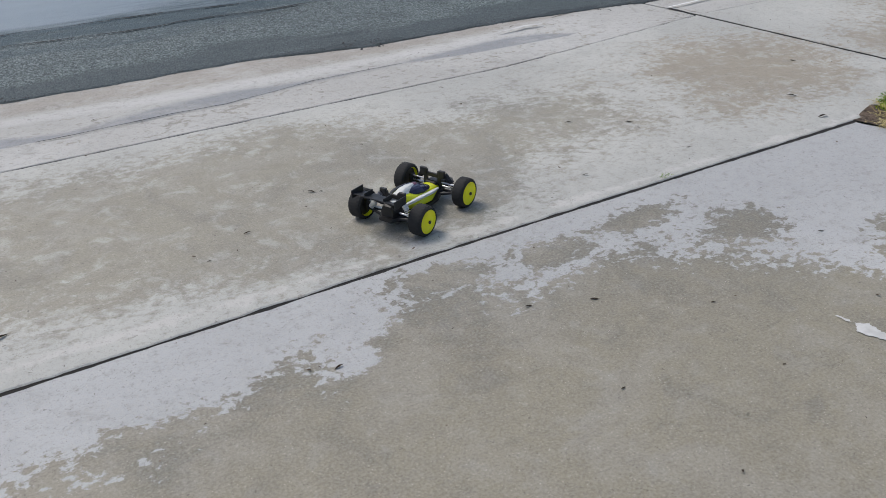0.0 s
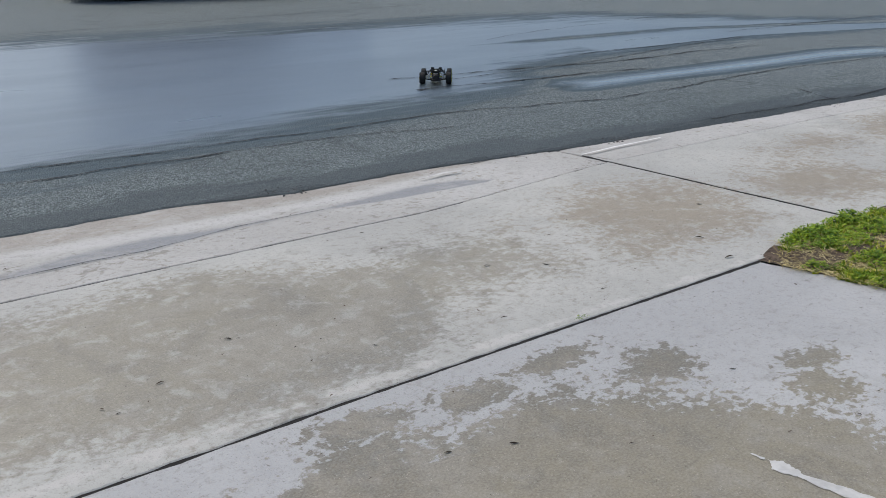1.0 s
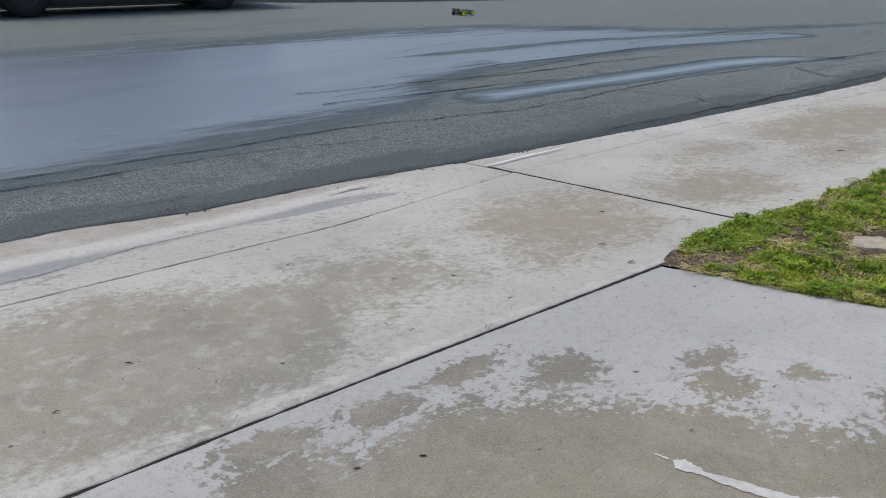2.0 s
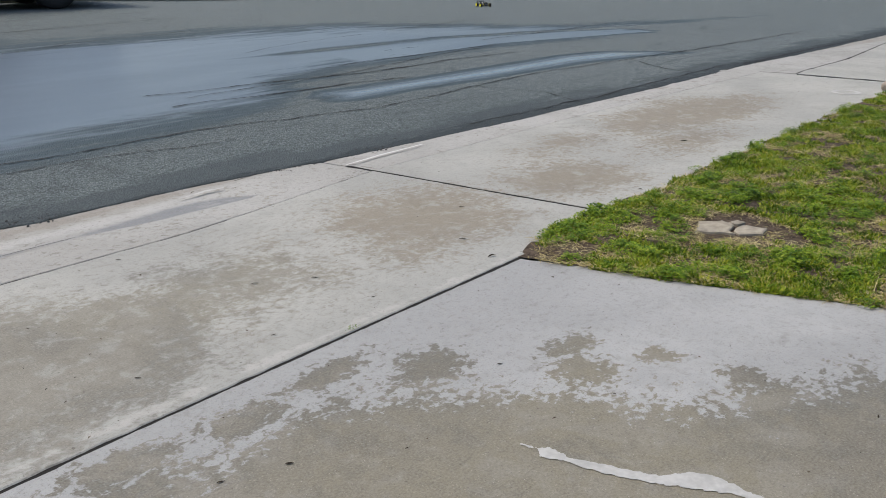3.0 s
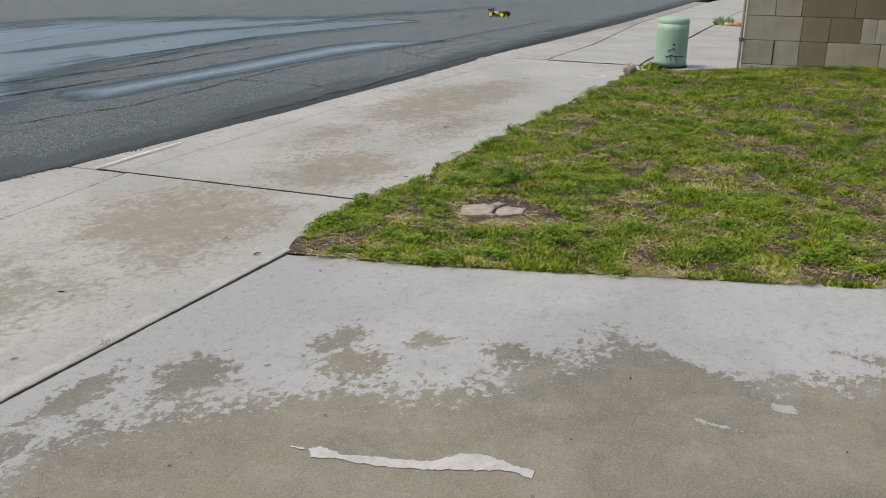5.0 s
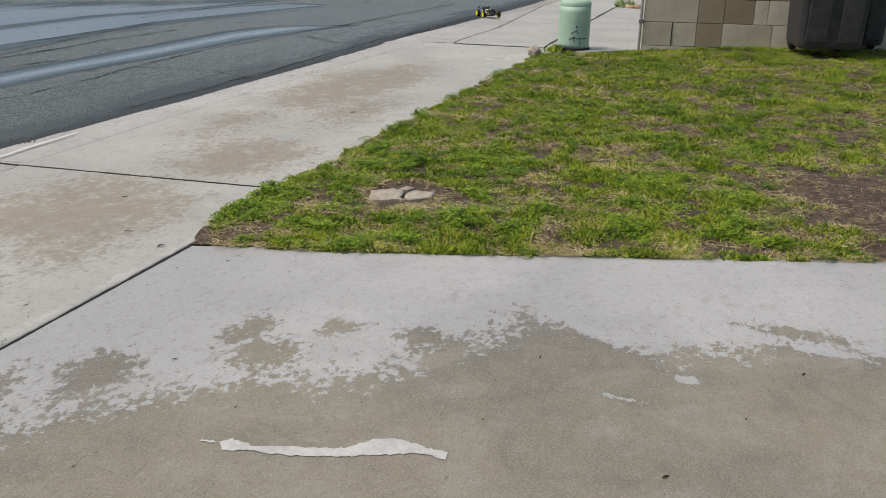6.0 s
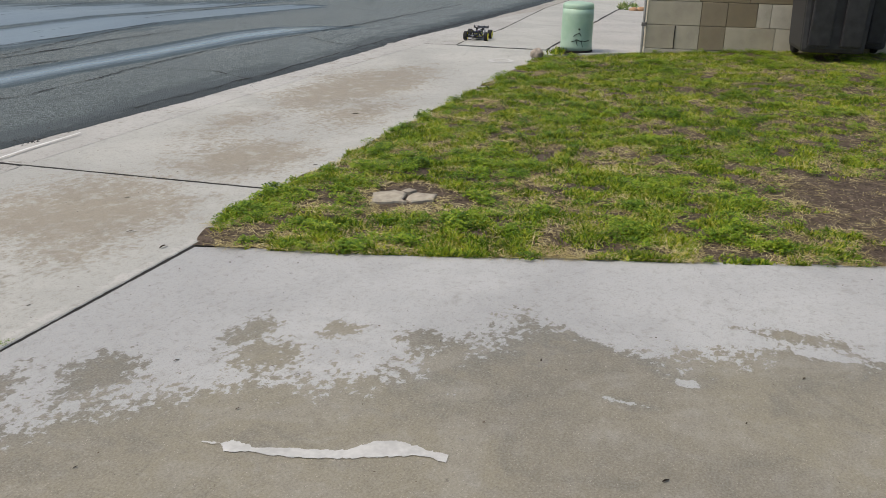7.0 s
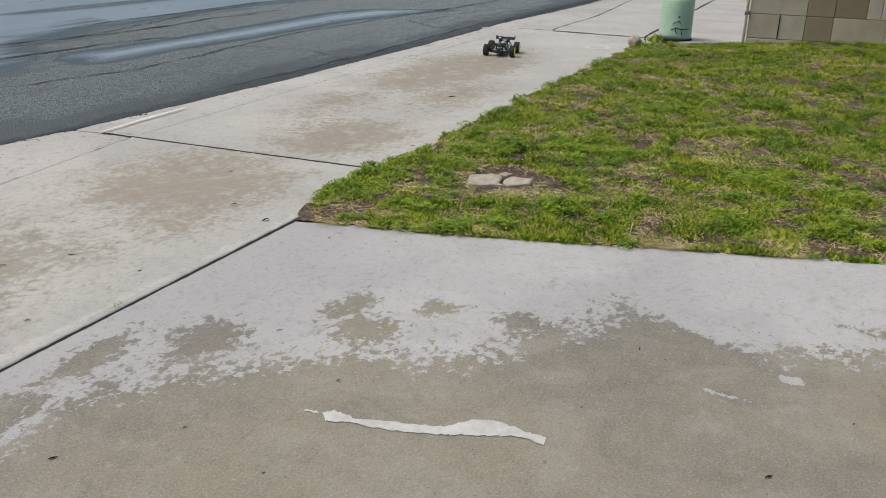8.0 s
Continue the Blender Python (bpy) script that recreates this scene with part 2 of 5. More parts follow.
C_DRIVE = concrete("driveway_concrete", zone_drive)
C_WALK = concrete("pavement_concrete", zone_walk, 0.85, 1.1, ((0.378, 0.38, 0.352), (0.468, 0.468, 0.43)), 0.55, 0.14, warm_walk, smear)
C_GUTTER = concrete("gutter_concrete", zone_gutter, 0.7, 1.0, ((0.38, 0.375, 0.35), (0.47, 0.465, 0.44)), 0.12, 0.05, None, gutter_bands)
C_ACROSS = concrete("kerb_concrete", lambda m: m.z * 0 + 0.02, 0.8, 2.5, ((0.31, 0.295, 0.25), (0.41, 0.385, 0.33)))
C_FAR = concrete("far_concrete", zone_far, 0.8, 1.0, ((0.38, 0.375, 0.35), (0.46, 0.45, 0.42)))


def asphalt():
    m = Mat("asphalt", 0.85, 0, 0.75)
    stone, col = m.speckle(115)
    fine = m.noise(260, 3)
    grit = m.noise(75, 3, (1, 1, 1), 0.7)
    streak = m.noise(1.3, 7, (0.30, 1.3, 1), 0.62, 0.6)
    patch = m.noise(0.55, 4, (0.6, 1.2, 1), 0.55, 0.4, (4, 1, 0))
    # damp stretch in the middle of the road, the shining run beyond it and the puddle along the seam
    rag = (m.noise(7, 6, (0.3, 1.3, 1), 0.65, 0.6, (1, 8, 0)) - 0.5) * 0.22 + (streak - 0.5) * 0.4 + (m.noise(4.5, 6, (0.22, 1.5, 1), 0.65, 0.4, (5, 3, 0)) - 0.5) * 0.34
    low = m.curve(m.x, [(-20.0, 2.6), (-4.0, 2.75), (-0.39, 2.86), (0.0, 2.98), (0.57, 3.06), (1.37, 3.16), (1.75, 3.45), (2.2, 3.95), (3.2, 4.13), (8.7, 4.18), (9.2, 4.9), (20.0, 6.0)], 2.0, 8.0)
    high = m.curve(m.x, [(-20.0, 9.5), (-2.0, 8.3), (1.8, 7.5), (4.4, 7.1), (6.0, 6.8), (7.2, 6.1), (9.0, 5.0), (20.0, 4.0)], 2.0, 11.0)
    s = ((m.y - low) * 0.45).mn((high - m.y) * 0.2).mn(0.24)
    gap = -(((m.y + m.x * 0.06 - 5.35).absolute()) * 0.9) + 0.22
    s = s - gap.mx(0.0) * (m.x - 2.2).step(0.0, 1.6) * 1.7 + rag
    shine = ((m.y - 4.17 + rag * 0.12) * 3.0).mn((m.x * -0.1 + 5.33 - m.y) * 0.8).mn((m.x - 3.3) * 0.3).mn((m.x - 9.0) * -0.3) + rag * 0.12
    wet = s.step(-0.05, 0.16).mx(shine.step(-0.01, 0.06))
    pt = m.curve(m.x, [(1.7, 3.0), (2.0, 3.24), (2.33, 3.20), (2.97, 3.16), (4.05, 3.12), (5.0, 3.13), (5.7, 2.95), (6.3, 2.5)], 2.0, 4.0)
    pb = m.curve(m.x, [(1.7, 2.9), (1.97, 2.80), (2.55, 2.80), (3.5, 2.72), (4.73, 2.68), (5.43, 2.52), (6.3, 2.40)], 2.0, 4.0)
    pud = (pt - m.y).mn(m.y - pb).mn((m.x - 1.85) * 0.6).mn((m.x - 6.25) * -0.4) + rag * 0.26
    pool = pud.step(-0.03, 0.22)
    wet = wet.mx(pool)
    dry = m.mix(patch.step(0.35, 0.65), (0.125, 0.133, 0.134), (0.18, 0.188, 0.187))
    # grazing sky sheen put into the colour: paler across and down the road
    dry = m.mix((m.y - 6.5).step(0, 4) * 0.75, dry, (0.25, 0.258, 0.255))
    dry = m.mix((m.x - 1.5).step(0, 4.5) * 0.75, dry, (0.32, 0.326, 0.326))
    rim = m.y - (m.x * -0.048 + 1.68).mx(m.x * 0.085 + 1.07)
    dark = (-rim + (m.noise(2.2, 6, (0.5, 1.8, 1), 0.68) - 0.5) * 1.0 + 0.32).step(-0.08, 0.14)
    crumb = (-rim + (m.noise(7, 6, (0.6, 1.8, 1), 0.7) - 0.5) * 0.4 + (m.x - 0.5).step(0.0, 2.0) * 0.07 + 0.04).step(-0.02, 0.04)
    gravel = m.noise(24, 5, (0.8, 1.2, 1), 0.75)
    c = m.mix(gravel.step(0.5, 0.72) * 0.55, dry, (0.27, 0.275, 0.27))
    c = m.mix(gravel.step(0.48, 0.3) * 0.6, c, (0.06, 0.062, 0.063))
    c = m.mix(grit.step(0.35, 0.65) * 0.45, c, (0.065, 0.067, 0.068))
    c = m.mix(stone.step(0.32, 0.12) * fine.step(0.45, 0.55) * 0.75, c, (0.34, 0.34, 0.33))
    c = m.mix(stone.step(0.45, 0.6) * 0.6, c, (0.02, 0.02, 0.02))
    pebble, tone = m.speckle(85)
    tone = Sock(m.nt, tone)
    c = m.mix(tone.step(0.55, 0.75) * pebble.step(0.5, 0.2) * 0.5, c, (0.34, 0.345, 0.34))
    c = m.mix(tone.step(0.44, 0.25) * 0.6, c, (0.024, 0.025, 0.027))
    chip, tone = m.speckle(150)
    tone = Sock(m.nt, tone)
    c = m.mix(tone.step(0.6, 0.76) * 0.36, c, (0.30, 0.305, 0.30))
    c = m.mix(tone.step(0.4, 0.26) * 0.5, c, (0.02, 0.021, 0.023))
    c = m.mix(dark * 0.78, c, (0.045, 0.048, 0.052))
    c = m.mix(crumb * 0.85, c, (0.022, 0.022, 0.023))
    soaked = (s + 0.13).step(-0.06, 0.10).mx((pud + 0.06).step(-0.02, 0.03)).mx((shine + 0.05).step(-0.02, 0.03))
    # damp darkens the asphalt; the blue of reflected sky is mixed into its colour
    c = m.mix(soaked * 0.85, c, (0.032, 0.05, 0.066))
    cr = m.cracks(0.9, 0.02, (0.25, 1.3, 1)) * m.noise(1.6, 2).step(0.45, 0.6)
    c = m.mix(cr * 0.35, c, (0.015, 0.015, 0.015))
    cr = m.cracks(1.5, 0.03, (0.22, 1.1, 1)) * m.noise(2.2, 3, (0.5, 1, 1), 0.6, 0.3, (3, 3, 0)).step(0.5, 0.62)
    c = m.mix(cr * 0.35, c, (0.012, 0.013, 0.014))
    tint = m.nt.nodes.new("ShaderNodeMix")
    tint.data_type, tint.blend_type = "RGBA", "MULTIPLY"
    tint.inputs[0].default_value = 1.0
    m.nt.links.new(c, tint.inputs[6])
    tint.inputs[7].default_value = (0.9, 1.0, 0.99, 1)
    c = tint.outputs[2]
    m.b.inputs["Specular Tint"].default_value = (0.8, 0.97, 1.0, 1)
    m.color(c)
    m.roughness(-(wet * 0.46) + fine * 0.1 - pool * 0.12 + 0.76)
    m.bump(fine * 0.4 + stone + grit, -(wet * 0.5) + 0.7, 0.008)
    m.nt.links.new((wet * 1.0).s, m.b.inputs["Coat Weight"])
    m.nt.links.new((-(pool * 0.17) + streak * 0.4 + 0.15).s, m.b.inputs["Coat Roughness"])
    m.b.inputs["Coat IOR"].default_value = 1.46
    return m.m


ASPHALT = asphalt()


def earth():
    m = Mat("bare_earth", 0.95, 0, 0.2)
    f, g = m.noise(22, 6, (1, 1, 1), 0.65), m.noise(2.5, 4)
    c = m.ramp(f, [(0.25, (0.045, 0.034, 0.025)), (0.5, (0.115, 0.086, 0.064)), (0.75, (0.20, 0.15, 0.11))])
    c = m.mix(g.step(0.4, 0.7) * 0.5, c, (0.075, 0.055, 0.043))
    d, tone = m.speckle(75)
    c = m.mix(Sock(m.nt, tone).step(0.6, 0.72) * d.step(0.45, 0.2) * 0.7, c, (0.24, 0.19, 0.145))
    c = m.mix(m.noise(70, 3).step(0.52, 0.64) * 0.6, c, (0.022, 0.017, 0.013))
    m.color(c).bump(f + m.noise(90, 3) * 0.6, 1.0, 0.02)
    return m.m


EARTH = earth()
CRACK = plain("crack_filler", (0.014, 0.014, 0.014), 0.9, 0, 0.4, 30, 0.3)


# ---- mesh helpers ----
def part(name, bm, material, parent=None, label="", smooth=False):
    """Links a bmesh as one mesh object under a thing."""
    me = bpy.data.meshes.new(name)
    bmesh.ops.recalc_face_normals(bm, faces=bm.faces)
    bm.to_mesh(me)
    bm.free()
    if material:
        me.materials.append(material)
    if smooth:
        me.shade_smooth()
    ob = new(name, me)
    if parent:
        ob.parent = parent
    if label:
        ob["label"] = label
    return ob


def thing(name, label, category, m=None, group="", kind=""):
    ob = new(name)
    ob.empty_display_size = 0.1
    if m:
        ob.matrix_world = m
    return tagged(ob, label, category, group, kind)


def box(bm, cx, cy, cz, sx, sy, sz, bevel=0.0, m=None, taper=1.0):
    r = bmesh.ops.create_cube(bm, size=1)
    vs = r["verts"]
    for v in vs:
        k = taper if v.co.z < 0 else 1.0
        v.co = Vector((v.co.x * sx * k, v.co.y * sy * k, v.co.z * sz)) + Vector((cx, cy, cz))
        if m:
            v.co = m @ v.co
    if bevel:
        es = list({e for v in vs for e in v.link_edges})
        bmesh.ops.bevel(bm, geom=es, offset=bevel, segments=2, affect="EDGES", profile=0.6)


def rod(bm, a, b, r, seg=10, r2=None):
    a, b = Vector(a), Vector(b)
    d = b - a
    m = Matrix.Translation((a + b) / 2) @ d.to_track_quat("Z", "Y").to_matrix().to_4x4()
    bmesh.ops.create_cone(bm, cap_ends=True, segments=seg, radius1=r, radius2=r if r2 is None else r2, depth=d.length, matrix=m)


def lathe(bm, profile, seg=32, axis="Z", center=(0, 0, 0), cap=True):
    """profile: (radius, height) from one end to the other."""
    rings = []
    for r, h in profile:
        ring = []
        for i in range(seg):
            a = 2 * math.pi * i / seg
            p = (r * math.cos(a), r * math.sin(a), h) if axis == "Z" else (r * math.cos(a), h, r * math.sin(a))
            ring.append(bm.verts.new(Vector(p) + Vector(center)))
        rings.append(ring)
    for p, q in zip(rings, rings[1:]):
        for i in range(seg):
            bm.faces.new((p[i], p[(i + 1) % seg], q[(i + 1) % seg], q[i]))
    for ring in (rings[0], rings[-1]) if cap else ():
        bm.faces.new(ring)
    if not cap:
        for i in range(seg):
            bm.faces.new((rings[0][(i + 1) % seg], rings[0][i], rings[-1][i], rings[-1][(i + 1) % seg]))


def worn_outline(pts, step=0.06, wobble=0.003, freq=6.0):
    out = []
    n = len(pts)
    for i in range(n):
        a, b = Vector(pts[i]), Vector(pts[(i + 1) % n])
        k = max(1, min(160, int((b - a).length / step)))
        nrm = Vector((b.y - a.y, a.x - b.x)).normalized()
        for j in range(k):
            p = a.lerp(b, j / k)
            w = noise.noise((p.x * freq, p.y * freq, 3.1)) + 0.6 * noise.noise((p.x * freq * 4, p.y * freq * 4, 8.2))
            out.append(p + nrm * (w * wobble if j else 0))
    return out


def slab(name, pts, material, parent, top=0.0, thick=0.1, wobble=0.003, chamfer=0.0035, step=0.06, freq=6.0):
    """A cast slab with a worn outline and a rounded arris. top: height, or a function of x and y."""
    h = top if callable(top) else (lambda x, y: top)
    area = sum(a[0] * b[1] - b[0] * a[1] for a, b in zip(pts, pts[1:] + pts[:1]))
    ring = worn_outline(pts if area > 0 else pts[::-1], step, wobble, freq)
    n = len(ring)
    bm = bmesh.new()
    inner = []
    for i, p in enumerate(ring):
        t = (ring[(i + 1) % n] - ring[i - 1]).normalized()
        inner.append(p + Vector((-t.y, t.x)) * chamfer)
    a = [bm.verts.new((p.x, p.y, h(p.x, p.y))) for p in inner]
    b = [bm.verts.new((p.x, p.y, h(p.x, p.y) - chamfer * 0.6)) for p in ring]
    c = [bm.verts.new((p.x, p.y, h(p.x, p.y) - thick)) for p in ring]
    f = bm.faces.new(a)
    f.normal_update()
    for u, v in ((a, b), (b, c)):
        for i in range(n):
            bm.faces.new((u[i], v[i], v[(i + 1) % n], u[(i + 1) % n]))
    bmesh.ops.triangulate(bm, faces=[f])
    return part(name, bm, material, parent)


def ribbon(name, pts, width, material, parent, z, wob=0.02, seed=0.0):
    """A thin crack that wanders along a line."""
    bm = bmesh.new()
    prev = None
    for a, b in zip(pts, pts[1:]):
        a, b = Vector(a), Vector(b)
        k = max(2, int((b - a).length / 0.05))
        nrm = Vector((a.y - b.y, b.x - a.x)).normalized()
        for j in range(k + 1):
            p = a.lerp(b, j / k)
            p = p + nrm * wob * (noise.noise((p.x * 3, p.y * 3, seed)) + 0.5 * noise.noise((p.x * 13, p.y * 13, seed + 4)) + 0.3 * noise.noise((p.x * 37, p.y * 37, seed + 6)))
            w = width * max(0.35, 0.7 + 0.9 * noise.noise((p.x * 7, p.y * 7, seed + 9)))
            cur = [bm.verts.new((p.x + nrm.x * s * w, p.y + nrm.y * s * w, z)) for s in (-0.5, 0.5)]
            if prev:
                bm.faces.new((prev[0], prev[1], cur[1], cur[0]))
            prev = cur
    return part(name, bm, material, parent)


# ---- ground, road, pavements ----
J1 = -0.05
BIN1, BIN2, BED = (5.40, -2.08), (5.66, -2.51), (9.5, 0.0)


def fall(x):
    """The street runs downhill beyond the pedestal."""
    return -0.035 * min(55.0, max(0.0, x - 5.5))


def lay(x, y):
    """A place of the level plan carried out along the slope."""
    k = 0.791 / (1.07 - 0.035 * min(26.0, x + 2.46)) if x > 5.5 else 1.0
    return -2.46 + k * (x + 2.46), -1.75 + k * (y + 1.75)


STATIONS = [-900, -200, -60, -20, 0, 5.5, 6.5, 10, 20, 40, 60.5, 120, 300, 900]
bm = bmesh.new()
rows = [[bm.verts.new((x, y, -0.125 + fall(x))) for x in STATIONS] for y in (-900, -60, 0, 60, 900)]
for a, b in zip(rows, rows[1:]):
    for i in range(len(a) - 1):
        bm.faces.new((a[i], a[i + 1], b[i + 1], b[i]))
tagged(part("ground", bm, EARTH), "brown bare earth under the lots and beyond", "ground", kind="structure")

road = thing("road", "grey cracked asphalt road with damp streaks and puddles", "road", kind="structure")
NEAR_EDGE = [(-60, 3.0), (-8, 2.02), (-1.94, 1.82), (-1.4, 1.82), (-0.9, 1.71), (-0.21, 1.71), (0.7, 1.60), (1.8, 1.53), (2.75, 1.45), (4.6, 1.46)] + [lay(*p) for p in ((6.7, 1.41), (9.3, 1.31), (12, 1.29), (13.9, 1.3))] + [(40, 4.0), (60.5, 5.0), (200, 12)]
FAR_EDGE = [(-60, 20), (0, 14.6), (4.5, 13.75), (7, 13.1), (10, 13.0), (15, 13.3), (25, 14.0), (60.5, 16), (200, 24)]


def along(x, line):
    return float(np.interp(x, [p[0] for p in line], [p[1] for p in line]))


xs = [-60, -40, -25, -15, -10, -7, -5] + list(np.arange(-4, 12, 0.04)) + [12 + 0.25 * i for i in range(33)] + [22, 25, 30, 36, 45, 60.5, 90, 140, 200]
bm = bmesh.new()
prev = None
for x in xs:
    w = 0.014 * noise.noise((x * 5, 0, 1)) + 0.013 * noise.noise((x * 12, 0, 2)) + 0.022 * noise.noise((x * 1.3, 0, 3))
    a, b = along(x, NEAR_EDGE) + w, along(x, FAR_EDGE)
    z = fall(x)
    cur = [bm.verts.new((x, a - 0.004, z - 0.06)), bm.verts.new((x, a, z - 0.015)), bm.verts.new((x, a + 0.012, z - 0.010))]
    cur += [bm.verts.new((x, a + 0.012 + (b - a) * f, z - 0.012)) for f in (0.05, 0.2, 0.5, 0.8, 1.02)]
    if prev:
        for i in range(len(cur) - 1):
            bm.faces.new((prev[i], cur[i], cur[i + 1], prev[i + 1]))
    prev = cur
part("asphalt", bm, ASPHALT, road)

walkway = thing("pavement", "weathered concrete pavement slabs with brown damp stains", "pavement", kind="structure")
J1_LINE = [(-8, -0.15), (-2.62, J1), (-2.0, -0.035), (-1.6, -0.022), (-1.2, -0.015), (-0.7, -0.008)]
top = lambda x, y: fall(x)
slab("slab", [(x, y + 0.006) for x, y in J1_LINE] + [(0.0, 0.008), (0.693, 0.006), (0.551, 1.267), (-0.2, 1.168), (-0.6, 1.120), (-2.5, 1.114), (-8, 1.11)], C_WALK, walkway, 0.0, 0.1, 0.0045, 0.004, 0.018, 15.0)
slab("slab", [(0.715, 0.007), (5.30, 0.007), (5.145, 1.188), (2.5, 1.28), (0.573, 1.27)], C_WALK, walkway)
slab("slab", [(5.335, 0.135)] + [lay(*p) for p in ((8.94, 0.25), (13.5, 0.35), (13.5, 1.05), (9.1, 1.105), (6.55, 0.908))] + [(5.235, 0.915)], C_WALK, walkway, top)
slab("slab", [(5.33, 0.12), lay(8.93, 0.235), lay(10.0, 0.27), (13, -6), (7.0, -6), (5.63, -0.66), (5.25, -0.25)], C_FAR, walkway, top)
slab("slab", [lay(10.02, 0.26), lay(13.5, 0.34), (26, -6), (13.05, -6)], C_FAR, walkway, top)
gut = lambda x, y: fall(x) - 0.003 - 0.015 * min(1.0, max(0.0, (y - 1.37) / 0.3))
slab("gutter", [(-8, 1.124), (-2.5, 1.128), (-0.6, 1.134), (-0.2, 1.178), (0.548, 1.274), (0.54, 1.80), (-0.2, 1.87), (-2, 2.0), (-8, 2.2)], C_GUTTER, walkway, gut)
slab("gutter", [(0.567, 1.278), (2.5, 1.29), (5.14, 1.198), (5.15, 1.7), (0.55, 1.80)], C_GUTTER, walkway, gut)
slab("gutter", [(5.16, 1.2), (5.24, 0.927)] + [lay(*p) for p in ((6.55, 0.92), (9.1, 1.117), (13.5, 1.06), (13.5, 1.5), (9.3, 1.5), (6.7, 1.55))] + [(5.16, 1.7)], C_GUTTER, walkway, lambda x, y: fall(x) - 0.013)
slab("slab", [(x, y - 0.006) for x, y in J1_LINE] + [(-0.012, -0.008), (0.06, -0.20), (0.15, -0.51), (0.37, -1.12), (0.6, -1.77), (0.78, -2.25), (1.25, -3.6), (2.3, -6.6), (-8, -6.6)], C_DRIVE, walkway, 0.0, 0.1, 0.0035, 0.004, 0.018, 15.0)

# far side of the road: kerb and pavement strip
far_kerb = thing("kerb", "pale concrete kerb along the far side of the road", "kerb", kind="structure")
KX = [-60, -20, 0, 2.4, 4.8, 5.5, 7.2, 9.6, 12, 14.4, 17, 22, 30, 40, 60.5, 120, 200]
for i, (a, b) in enumerate(zip(KX, KX[1:])):
    ya, yb = along(a, FAR_EDGE), along(b, FAR_EDGE)
    slab("kerb_stone", [(a + 0.004, ya), (b - 0.004, yb), (b - 0.004, yb + 0.18), (a + 0.004, ya + 0.18)], C_ACROSS, far_kerb, lambda x, y: fall(x) + 0.13, 0.25, 0.002, 0.02, 0.4)
    slab("slab", [(a + 0.004, ya + 0.19), (b - 0.004, yb + 0.19), (b - 0.004, yb + 5.0), (a + 0.004, ya + 5.0)], C_ACROSS, far_kerb, lambda x, y: fall(x) + 0.135, 0.25, 0.002, 0.01, 0.4)

# cracks in the asphalt
for i, (pts, w) in enumerate((
        ([(-6, 2.95), (-1.69, 2.80), (-0.45, 2.75), (-0.17, 2.70), (0.18, 2.76), (0.53, 2.74), (0.98, 2.67), (1.5, 2.53), (1.86, 2.48), (2.76, 2.53), (3.51, 2.61), (4.53, 2.55), (5.4, 2.45)], 0.016),
        ([(-3, 2.62), (-1.6, 2.58), (-0.54, 2.56), (-0.26, 2.55), (0.02, 2.5), (0.29, 2.39), (0.6, 2.36)], 0.013),
        ([(1.04, 3.99), (1.51, 3.92), (2.09, 3.86), (2.65, 3.75), (3.15, 3.66), (4.0, 3.68), (4.93, 3.58)], 0.026),
        ([(0.95, 3.51), (1.42, 3.47), (1.96, 3.38), (2.51, 3.35), (3.01, 3.21)], 0.024), ([(2.9, 4.12), (3.66, 4.19), (4.5, 4.14), (5.4, 4.16)], 0.018),
        ([(3.1, 5.5), (4.2, 5.8), (5.2, 5.9)], 0.016),
        ([(1.5, 7.1), (2.6, 7.5), (4.4, 7.7)], 0.018),
        ([(-4, 8.8), (-1.2, 9.0)], 0.025), ([(-0.6, 8.8), (2.0, 9.0), (5.0, 9.3)], 0.025),
        ([(1.8, 1.66), (3.2, 1.60), (4.4, 1.62), (5.4, 1.64)], 0.016),
        ([lay(5.6, 1.52), lay(6.7, 1.5), lay(8.5, 1.42)], 0.05),
        ([(1.2, 3.72), (2.6, 3.75), (4.2, 4.0), (5.3, 4.1)], 0.016),
        ([(5.13, 2.32), (4.85, 1.94), (4.78, 1.69), (4.84, 1.6)], 0.014),
        ([(2.9, 1.5), (3.1, 2.0), (3.0, 2.55)], 0.01),
        ([lay(5.4, 2.45), lay(6.4, 2.35), lay(7.5, 2.29), lay(9, 2.2)], 0.022), ([lay(5.6, 4.5), lay(8.3, 4.5)], 0.02), ([lay(5.6, 6), lay(8, 6.2)], 0.02))):
    for v in ribbon("crack", pts, w, CRACK, road, -0.0075, 0.032, i * 3.3).data.vertices:
        v.co.z += fall(v.co.x)


# ---- joints between the slabs ----
JOINT = plain("joint_dirt", (0.013, 0.011, 0.009), 0.95, 0, 0.5, 60, 0.4)
